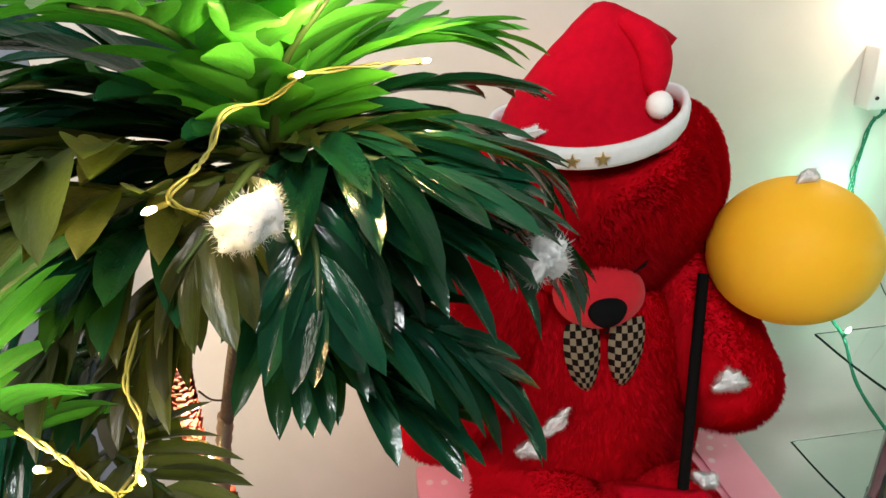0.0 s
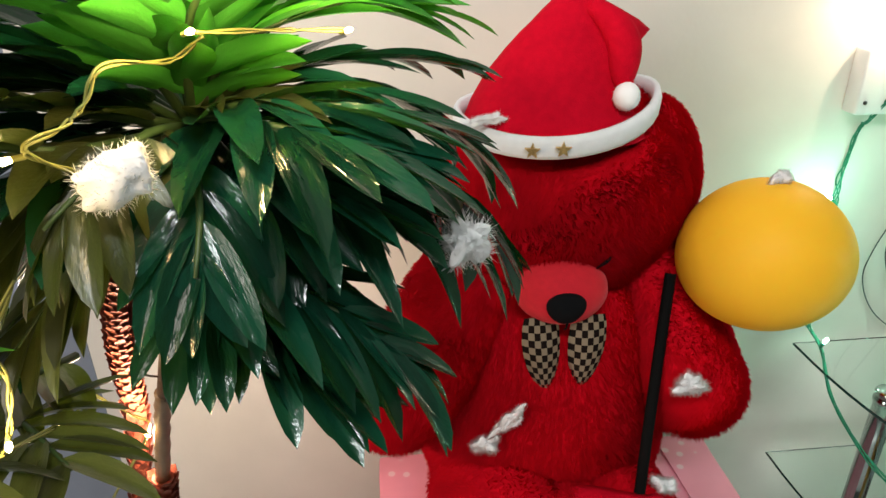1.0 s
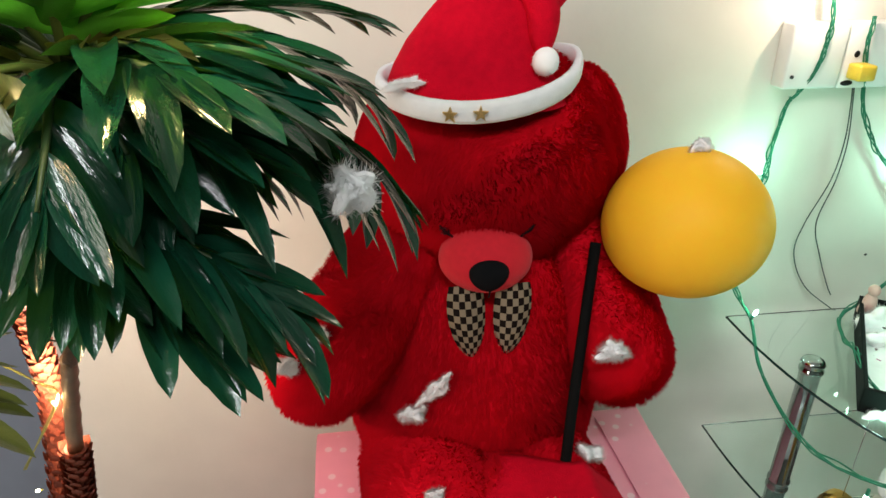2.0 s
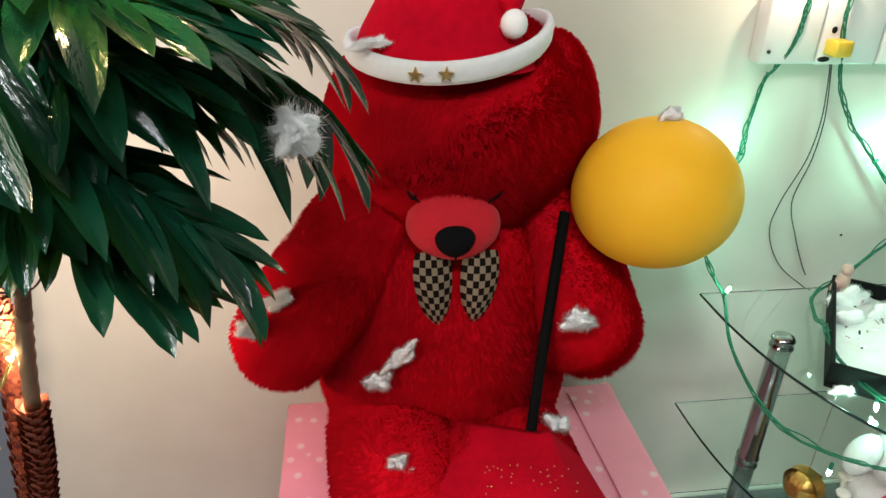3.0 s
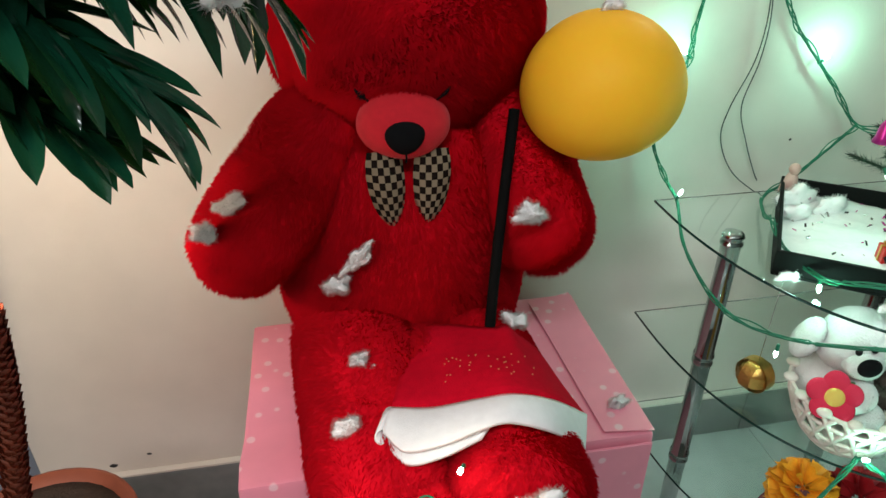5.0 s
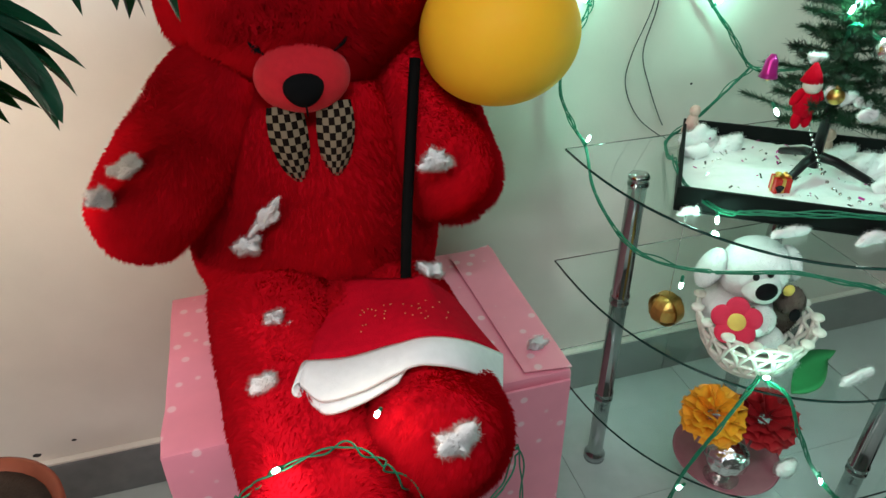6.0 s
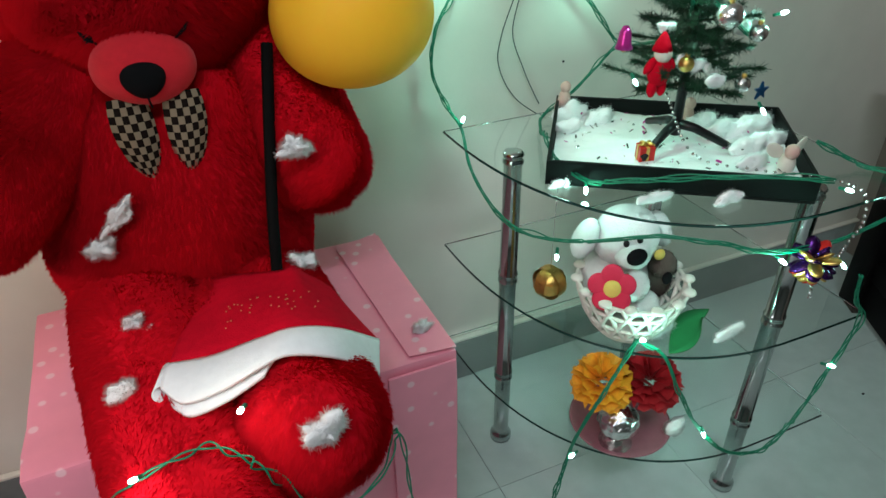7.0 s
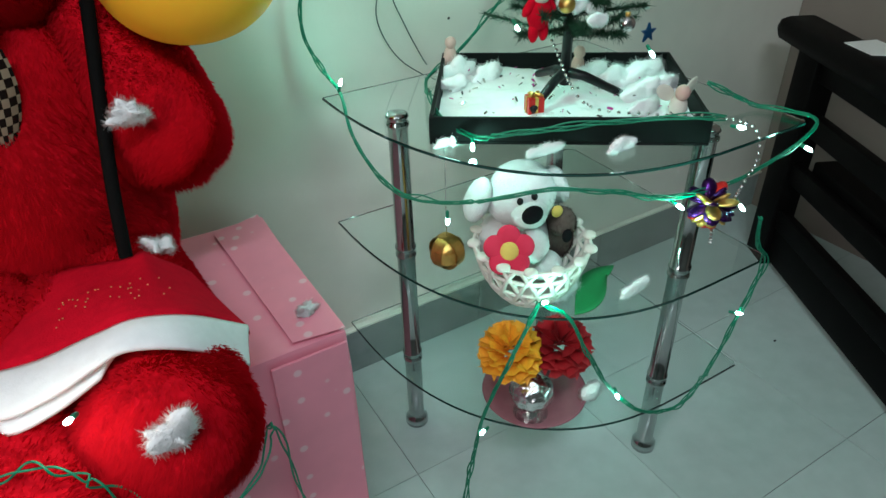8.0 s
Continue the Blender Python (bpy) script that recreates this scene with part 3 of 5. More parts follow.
def star(at, r, mat, parent, turn=0.0, name="star", thick=0.002):
    verts = []
    m = Matrix.Translation(at) @ pose(0, 0, 0, 90, 0, 0) @ pose(0, 0, 0, 0, turn, 0)
    for z in (-thick, thick):
        for k in range(10):
            rr = r if k % 2 == 0 else r * 0.42
            a = math.pi / 2 + math.pi * k / 5
            verts.append(m @ Vector((rr * math.cos(a), rr * math.sin(a), z)))
    faces = [tuple(reversed(range(10))), tuple(range(10, 20))] + [(k, (k + 1) % 10, 10 + (k + 1) % 10, 10 + k) for k in range(10)]
    return part(name, finish(name, verts, faces, mat, False), parent)


worn_hat()


def evenly(points, n):
    """n points at even steps of a smooth line."""
    line = smooth_line(points, 12)
    return [line[round(i * (len(line) - 1) / (n - 1))].copy() for i in range(n)]


def sheet(top, low):
    """Closes two grids of points, one over the other, into a thick cloth."""
    nv, nu = len(top), len(top[0])
    verts = [p for row in top for p in row] + [p for row in low for p in row]
    o = nu * nv
    faces = []
    for j in range(nv - 1):
        for i in range(nu - 1):
            q = (j * nu + i, (j + 1) * nu + i, (j + 1) * nu + i + 1, j * nu + i + 1)
            faces += [q, tuple(o + k for k in reversed(q))]
    ring = list(range(nu)) + [j * nu + nu - 1 for j in range(1, nv)] + [(nv - 1) * nu + i for i in reversed(range(nu - 1))] + [j * nu for j in reversed(range(1, nv - 1))]
    for a, b in zip(ring, ring[1:] + ring[:1]):
        faces.append((a, b, o + b, o + a))
    return verts, faces


def lap_hat():
    ob = thing("santa_hat", (0.96, 1.43, 0.64), "red felt hat with white brim lying on the bear's lap", "hat")
    n = 31
    rear, seam, hem = (evenly(q, n) for q in (LAP_REAR, LAP_SEAM, LAP_HEM))
    top, low = [], []
    for j in range(15):
        v = j / 14
        row = []
        for i in range(n):
            u = i / (n - 1)
            p = rear[i].lerp(seam[i], v)
            bulge = math.sin(math.pi * u) ** 0.7
            p.z += 0.012 * bulge * math.sin(math.pi * (0.15 + 0.7 * v)) + 0.012 * noise.noise(Vector((p.x * 14, p.y * 10, 3)))
            p.z += 0.009 * math.exp(-((u - 0.62 - 0.1 * v) / 0.07) ** 2) * (1 - v)
            row.append(p)
        top.append(row)
        low.append([p - Vector((0, 0, 0.012 + 0.012 * math.sin(math.pi * i / (n - 1)))) for i, p in enumerate(row)])
    part("cone", finish("cone", *sheet(top, low), FELT), ob)

    def band(a, b, drop, swell):
        rows = []
        for j in range(7):
            v = j / 6
            rows.append([p.lerp(q, v) + Vector((0, 0, swell * math.sin(math.pi * v) - drop)) for p, q in zip(a, b)])
        under = [[p - Vector((0, 0.0015, 0.0045)) for p in row] for row in rows]
        return sheet(rows, under)

    brim = part("brim", finish("brim", *band(seam, hem, -0.002, 0.006), WHITE_FELT), ob, "white felt brim, gaping open at one end")
    part("back_fold", finish("back_fold", *band([p + Vector((0.004, -0.012, 0)) for p in seam[:16]], [p + Vector((0.002, -0.013 + 0.0008 * i, 0)) for i, p in enumerate(hem[:16])], 0.011, 0.003), WHITE_FELT), brim)
    end, turn = hem[0].lerp(seam[0], 0.5), []
    for k in range(9):
        a = math.pi * k / 8
        turn.append((end + Vector((-0.011 * math.sin(a), -0.006 * (1 - math.cos(a)), -0.007 * (1 - math.cos(a)) + 0.003))))
    d = (hem[0] - seam[0]) * 0.5
    part("side_fold", finish("side_fold", *sheet([[p - d for p in turn], turn, [p + d for p in turn]], [[p - d - (p - end) * 0.25 for p in turn], [p - (p - end) * 0.25 for p in turn], [p + d - (p - end) * 0.25 for p in turn]]), WHITE_FELT), brim)
    rng = random.Random(5)
    for k in range(34):
        i, j = rng.randrange(n // 4, 3 * n // 4), rng.randrange(7, 12)
        p = top[j][i] + Vector((rng.uniform(-0.006, 0.006), rng.uniform(-0.006, 0.006), 0.001))
        part("glitter_dot", DOT, ob, at=Matrix.Translation(p - ob.location))
    return ob


LAP_REAR = [(0.872, 1.514, 0.64), (0.92, 1.487, 0.65), (0.971, 1.458, 0.653), (1.008, 1.442, 0.65), (1.035, 1.434, 0.635)]
LAP_SEAM = [(0.816, 1.337, 0.652), (0.866, 1.316, 0.664), (0.92, 1.304, 0.68), (0.96, 1.296, 0.688), (1.011, 1.297, 0.668), (1.068, 1.323, 0.61)]
LAP_HEM = [(0.802, 1.304, 0.648), (0.824, 1.27, 0.648), (0.869, 1.263, 0.658), (0.91, 1.262, 0.674), (0.943, 1.258, 0.684), (0.997, 1.254, 0.662), (1.053, 1.283, 0.59)]
DOT = finish("glitter_dot", *ball(Matrix.Diagonal((0.0011, 0.0011, 0.0009, 1)), 1), GOLD_GLITTER)
lap_hat()

# ---------------------------------------------------------------- balloon on its stick


def balloon():
    ob = thing("balloon", (1.138, 1.562, 0.862), "yellow balloon tied to a black stick held by the bear", "balloon")
    shape = lambda p: Vector((p.x, p.y, p.z * (1.0 + 0.05 * p.z)))
    part("skin", finish("skin", *ball(ell(1.138, 1.562, 0.966, 0.11, 0.11, 0.098, 0, -8, 0), 5, 0.004, 5, shape), BALLOON), ob)
    part("stick", finish("stick", *tube(smooth_line([(0.966, 1.452, 0.62), (0.98, 1.485, 0.73), (0.997, 1.522, 0.82), (1.022, 1.575, 0.94)], 4), 0.008, 8), STICK), ob, "black plastic stick")
    return ob


balloon()
cotton((1.142, 1.562, 1.074), 0.013, 1.4, 0, 77, label="tuft of white cotton wool on top of the balloon")

# ---------------------------------------------------------------- glass corner stand
POSTS = [(1.411, 1.588), (1.77, 1.28), (1.785, 1.635)]
SHELVES = [0.19, 0.44, 0.69]


def shelf_outline(inset=0.0):
    """Straight along the walls, swept round at the front."""
    x0, x1, y0, y1 = 1.349 + inset, 1.926 - inset, 1.224 + inset, 1.745 - inset
    rx, ry, cx = 0.43 - inset, y1 - y0, 1.779
    pts = [(x1 - 0.012, y1), (x0 + 0.012, y1)]
    for k in range(25):
        a = math.pi / 2 * k / 24
        pts.append((cx - rx * math.cos(a) ** 0.8, y1 - ry * math.sin(a) ** 0.8))
    pts += [(x1 - 0.006, y0), (x1, y0 + 0.006), (x1, y1 - 0.012)]
    return pts


def glass_stand():
    ob = thing("corner_stand", (1.65, 1.5, 0), "three-tier clear glass corner stand on chrome posts", "stand")
    for x, y in POSTS:
        prof = [(0.0235, 0.0), (0.0235, 0.014), (0.0215, 0.018), (0.0175, 0.024), (0.0165, 0.03)]
        for s in SHELVES:
            prof += [(0.0165, s - 0.012), (0.019, s - 0.01), (0.019, s - 0.006), (0.0165, s - 0.004), (0.0165, s + 0.006), (0.019, s + 0.008), (0.019, s + 0.012), (0.0165, s + 0.014)]
        prof = [p for p in prof if p[1] < 0.7] + [(0.016, 0.703), (0.008, 0.706)]
        part("post", finish("post", *lathe(prof, 24, Matrix.Translation((x, y, 0))), CHROME), ob, "chrome tube post with collars")
    out = shelf_outline()
    n = len(out)
    for s in SHELVES:
        verts = [Vector((x, y, s - 0.0025)) for x, y in out] + [Vector((x, y, s + 0.0025)) for x, y in out]
        faces = [tuple(reversed(range(n))), tuple(range(n, 2 * n))] + [(k, (k + 1) % n, n + (k + 1) % n, n + k) for k in range(n)]
        shelf = part("glass_shelf", finish("glass_shelf", verts, faces, GLASS, False), ob, "clear glass shelf with a rounded front")
        shelf.visible_shadow = False
        rim = [Vector((x, y, s)) for x, y in shelf_outline(-0.0012)][2:-2]
        m = len(rim)
        v, f = [], []
        for p in rim:
            v += [p - Vector((0, 0, 0.0019)), p + Vector((0, 0, 0.0019))]
        f = [(2 * k, 2 * k + 2, 2 * k + 3, 2 * k + 1) for k in range(m - 1)]
        part("edge", finish("edge", v, f, GLASS_EDGE, True), shelf, "dark polished glass edge")
    return ob


glass_stand()

# ---------------------------------------------------------------- tray with the small tree
TRAY = Matrix.Translation((1.654, 1.482, 0.6935)) @ Matrix.Rotation(radians(-35), 4, "Z")


def tray():
    ob = thing("tray", TRAY.translation, "black cardboard tray lined with white paper on the top shelf", "tray")
    w, d, h = 0.2, 0.148, 0.042

    def wall(x0, x1, y0, y1, z0, z1):
        return brick(x0, x1, y0, y1, z0, z1, 0.0015, TRAY)

    part("base", finish("base", *wall(-w, w, -d, d, 0.0, 0.005), BOARD, False), ob)
    part("side", finish("side", *wall(-w, w, -d, -d + 0.006, 0.005, h), BOARD, False), ob)
    part("side", finish("side", *wall(-w, w, d - 0.006, d, 0.005, h), BOARD, False), ob)
    part("side", finish("side", *wall(-w, -w + 0.006, -d + 0.0065, d - 0.0065, 0.005, h), BOARD, False), ob)
    part("side", finish("side", *wall(w - 0.006, w, -d + 0.0065, d - 0.0065, 0.005, h), BOARD, False), ob)
    bm = bmesh.new()
    bmesh.ops.create_grid(bm, x_segments=36, y_segments=26, size=1)
    for v in bm.verts:
        x, y = v.co.x * (w - 0.008), v.co.y * (d - 0.008)
        z = 0.016 + 0.005 * noise.noise(Vector((x * 20, y * 20, 0))) + 0.004 * noise.noise(Vector((x * 60, y * 60, 5)))
        v.co = TRAY @ Vector((x, y, z))
    me = bpy.data.meshes.new("lining")
    bm.to_mesh(me)
    bm.free()
    me.materials.append(SNOW)
    me.polygons.foreach_set("use_smooth", [True] * len(me.polygons))
    part("lining", me, ob, "white paper lining")
    return ob


tray()


def christmas_tree():
    base = TRAY @ Vector((0.005, 0.0, 0.018))
    ob = thing("christmas_tree", base, "small artificial pine tree on black plastic feet, standing in the tray", "christmas tree")
    for k, a in enumerate((200, 318, 78)):
        d = Vector((math.cos(radians(a)), math.sin(radians(a)), 0))
        leg = tube([base + Vector((0, 0, 0.04)), base + d * 0.03 + Vector((0, 0, 0.034)), base + d * 0.095 + Vector((0, 0, 0.006))], lambda t: 0.009 - 0.003 * t, 8)
        part("foot", finish("foot", *leg, BLACK_PLASTIC), ob)
    part("trunk", finish("trunk", *tube([base + Vector((0, 0, 0.02)), base + Vector((0.0, 0, 0.2)), base + Vector((0.0, 0, 0.42))], lambda t: 0.009 - 0.006 * t, 8), BLACK_PLASTIC), ob)
    rng = random.Random(11)
    for k in range(84):
        t = (k + 0.5) / 84
        z = 0.09 + 0.31 * t
        a = k * 2.4
        length = (0.098 * (1 - t) + 0.025) * rng.uniform(0.8, 1.1)
        d = Vector((math.cos(a), math.sin(a), rng.uniform(0.05, 0.25))).normalized()
        p0 = base + Vector((0, 0, z))
        v, f = tube([p0, p0 + d * length], 0.0016, 5)
        v, f = list(v), list(f)
        for i in range(430):
            u = rng.random() ** 0.7
            p = p0 + d * length * u
            n = (Vector((rng.uniform(-1, 1), rng.uniform(-1, 1), rng.uniform(-1, 1))) + d * 0.5).normalized()
            s = n.cross(d).normalized() * 0.0011
            o = len(v)
            h = rng.uniform(0.009, 0.019)
            v += [p - s, p + s, p + n * h]
            f.append((o, o + 1, o + 2))
        part("branch", finish("branch", v, f, PINE, False), ob)
    return base


TREE = christmas_tree()


def ornament(name, at, geo_mats, label, category="ornament", group=""):
    ob = thing(name, at, label, category, group)
    for pname, geo, mat in geo_mats:
        part(pname, finish(pname, *geo, mat), ob)
    return ob


def figurine(at, s):
    """A small painted figure as one plain mesh."""
    x, y, z = at
    pieces = [(ball(ell(x, y, z - 0.3 * s, 0.34 * s, 0.26 * s, 0.42 * s), 3), 0), (ball(ell(x, y - 0.06 * s, z + 0.18 * s, 0.25 * s, 0.22 * s, 0.24 * s), 3), 1),
              (lathe([(0.27 * s, 0), (0.2 * s, 0.2 * s), (0.05 * s, 0.48 * s)], 14, Matrix.Translation((x, y, z + 0.26 * s))), 0),
              (ball(ell(x - 0.32 * s, y, z - 0.1 * s, 0.12 * s, 0.12 * s, 0.28 * s, 0, 40, 0), 2), 0),
              (ball(ell(x + 0.32 * s, y, z - 0.1 * s, 0.12 * s, 0.12 * s, 0.28 * s, 0, -40, 0), 2), 0),
              (ball(ell(x - 0.16 * s, y, z - 0.75 * s, 0.13 * s, 0.14 * s, 0.26 * s), 2), 0), (ball(ell(x + 0.16 * s, y, z - 0.75 * s, 0.13 * s, 0.14 * s, 0.26 * s), 2), 0)]
    v, f, slots = [], [], []
    for (gv, gf), slot in pieces:
        o = len(v)
        v += gv
        f += [tuple(i + o for i in q) for q in gf]
        slots += [slot] * len(gf)
    me = finish("tree_figurine", v, f, [FELT, WING], True, slots)
    return tagged(part("tree_figurine", me), "small red and white figurine hanging from the tree", "figurine")


def at_tree(dx, dy, dz):
    return TREE + Vector((dx, dy, dz))


FIG = Vector((1.568, 1.44, 0.88))
figurine(FIG, 0.056)
figurine(Vector((1.685, 1.44, 1.03)), 0.04)
BELL = Vector((1.545, 1.5, 0.905))
ornament("bell_ornament", BELL, [("bell", lathe([(0.014, -0.02), (0.011, -0.012), (0.009, 0.005), (0.004, 0.014)], 14, Matrix.Translation(BELL)), MAGENTA),
                                 ("clapper", ball(ell(BELL.x, BELL.y, BELL.z - 0.022, 0.004, 0.004, 0.004), 2), GOLD)], "shiny magenta bell hanging from the tree")
for k, (dx, dy, dz, r, mat, word) in enumerate([(-0.02, -0.085, 0.235, 0.02, SILVER, "silver"), (0.055, -0.075, 0.2, 0.014, SILVER, "silver"),
                                               (0.03, -0.09, 0.13, 0.012, SILVER, "silver"), (0.02, -0.06, 0.33, 0.013, MAGENTA, "purple-pink"),
                                               (-0.05, -0.05, 0.16, 0.012, GOLD, "gold")]):
    c = at_tree(dx, dy, dz)
    ornament("bauble", c, [("sphere", ball(ell(c.x, c.y, c.z, r, r, r), 3), mat), ("cap", lathe([(0.004, 0), (0.004, 0.005)], 10, Matrix.Translation((c.x, c.y, c.z + r - 0.001))), GOLD)],
             f"shiny {word} bauble hanging from the small tree", "bauble", "baubles on the tree")
BL = at_tree(0.125, -0.045, 0.09)
stars = thing("star_ornament", BL, "blue foil star hanging from the tree", "ornament")
star(BL, 0.016, BLUE_FOIL, stars)
rng0 = random.Random(8)
for k in range(9):
    a = k * 2.4 + 3.5
    r = rng0.uniform(0.05, 0.1)
    cotton(at_tree(r * math.cos(a) * 0.9 - 0.005, -abs(r * math.sin(a)), rng0.uniform(0.1, 0.32)), 0.01, 1.6, 0, 200 + k, 120, True, "cotton wool snow on a tree branch", 2)


def gift(at, s, mat, turn, label):
    ob = thing("gift_box", at, label, "gift box")
    m = Matrix.Translation(at) @ Matrix.Rotation(radians(turn), 4, "Z")
    part("box", finish("box", *brick(-s, s, -s, s, 0, 2 * s, 0.001, m), mat, False), ob)
    part("ribbon", finish("ribbon", *brick(-s * 0.2, s * 0.2, -s - 0.0008, s + 0.0008, 0.0004, 2 * s + 0.0008, 0, m), GOLD, False), ob)
    part("ribbon", finish("ribbon", *brick(-s - 0.0012, s + 0.0012, -s * 0.2, s * 0.2, 0.0004, 2 * s + 0.0012, 0, m), GOLD, False), ob)
    for a in (-35, 35, 145, 215):
        d = Vector((math.cos(radians(a)), math.sin(radians(a)), 0.6))
        p = Vector((0, 0, 2 * s))
        part("bow_loop", finish("bow_loop", *ball(m @ ell(*(p + d * s * 0.45), s * 0.5, s * 0.25, s * 0.3, 0, 0, a), 2), GOLD), ob)


gift(TRAY @ Vector((-0.045, -0.062, 0.016)), 0.0125, RED_FOIL, -20, "tiny red foil gift box with a gold bow, in the tray")
rng1 = random.Random(21)
confetti_v, confetti_f = [], []
for k in range(150):
    x, y = rng1.uniform(-0.19, 0.19), rng1.uniform(-0.13, 0.12)
    m = TRAY @ pose(x, y, 0.024 + rng1.random() * 0.004, rng1.uniform(-40, 40), rng1.uniform(-40, 40), rng1.uniform(0, 360))
    o = len(confetti_v)
    s = rng1.uniform(0.0015, 0.005)
    confetti_v += [m @ Vector(p) for p in ((-s, -s * 0.4, 0), (s, -s * 0.4, 0), (s, s * 0.4, 0.001), (-s, s * 0.4, 0.001))]
    confetti_f.append((o, o + 1, o + 2, o + 3))
tagged(part("glitter_confetti", finish("glitter_confetti", confetti_v, confetti_f, [SILVER, MAGENTA, DIRT], False, [k % 3 for k in range(150)])),
       "scattered shiny confetti on the tray lining", "confetti", kind="stuff")
for k, (x, y, s) in enumerate([(0.09, 0.05, 0.03), (0.14, 0.08, 0.03), (0.13, 0.0, 0.028), (0.06, 0.09, 0.026), (0.17, 0.03, 0.024), (-0.17, 0.1, 0.026), (-0.12, 0.08, 0.024), (-0.17, 0.03, 0.02), (0.12, -0.07, 0.018)]):
    p = TRAY @ Vector((x, y, 0.026))
    cotton(p, s * 0.72, 1.8, 0, 300 + k, 200, True, "heap of white cotton wool lying in the tray")


def angel():
    p = TRAY @ Vector((0.168, -0.075, 0.03))
    pieces = [(ball(ell(p.x, p.y, p.z, 0.014, 0.013, 0.02), 3), 0), (ball(ell(p.x - 0.002, p.y - 0.006, p.z + 0.024, 0.011, 0.011, 0.012), 3), 1),
              (ball(ell(p.x + 0.025, p.y + 0.006, p.z + 0.02, 0.026, 0.003, 0.012, 0, -25, 15), 3), 0), (ball(ell(p.x - 0.018, p.y + 0.012, p.z + 0.022, 0.018, 0.003, 0.011, 0, 35, -15), 3), 0)]
    v, f, slots = [], [], []
    for (gv, gf), s in pieces:
        o = len(v)
        v += gv
        f += [tuple(i + o for i in q) for q in gf]
        slots += [s] * len(gf)
    tagged(part("angel_figurine", finish("angel_figurine", v, f, [WING, SKIN], True, slots)), "small ivory winged figurine lying in the tray", "figurine")
    for q, k in ((TRAY @ Vector((0.035, 0.09, 0.035)), 1), (TRAY @ Vector((-0.185, 0.128, 0.04)), 2)):
        v, f = merge(ball(ell(q.x, q.y, q.z, 0.012, 0.011, 0.022), 3), ball(ell(q.x, q.y - 0.002, q.z + 0.026, 0.01, 0.01, 0.011), 3), ball(ell(q.x - 0.012, q.y, q.z - 0.005, 0.006, 0.006, 0.014, 0, 30, 0), 2))
        tagged(part("resin_figurine", finish("resin_figurine", v, f, SKIN)), "small pale pink resin figurine standing in the tray", "figurine", "figurines in the tray")


angel()
for x, y in ((1.44, 1.46), (1.53, 1.36), (1.63, 1.31)):
    cotton((x, y, 0.698), 0.011, 2.6, 0, int(x * 1000), 160, True, "flat piece of cotton wool on the glass shelf")

# ---------------------------------------------------------------- basket with the plush dog


def basket():
    c = Vector((1.523, 1.372, 0.4435))
    ob = thing("basket", c, "white woven basket on the middle glass shelf", "basket")
    prof = [(0.045, 0.004), (0.06, 0.018), (0.074, 0.042), (0.085, 0.072), (0.09, 0.095)]
    for r, z in prof[1:]:
        ring = [c + Vector((r * math.cos(2 * math.pi * k / 36), r * math.sin(2 * math.pi * k / 36), z)) for k in range(37)]
        part("hoop", finish("hoop", *tube(ring, 0.0035, 6, False), BASKET), ob)
    part("bottom", finish("bottom", *lathe([(0.05, 0.001), (0.05, 0.006)], 24, Matrix.Translation(c)), BASKET), ob)
    for s in (1, -1):
        for k in range(18):
            a0 = 2 * math.pi * k / 18
            pts = [c + Vector((r * math.cos(a0 + s * i * 0.16), r * math.sin(a0 + s * i * 0.16), z)) for i, (r, z) in enumerate(prof)]
            part("strand", finish("strand", *tube(pts, 0.0042, 5), BASKET), ob)
    for k in range(14):
        a = 2 * math.pi * k / 14
        p = c + Vector((0.091 * math.cos(a), 0.091 * math.sin(a), 0.099))
        part("rim_loop", finish("rim_loop", *ball(ell(*p, 0.011, 0.011, 0.006), 2, 0.1, 40), BASKET), ob)


basket()


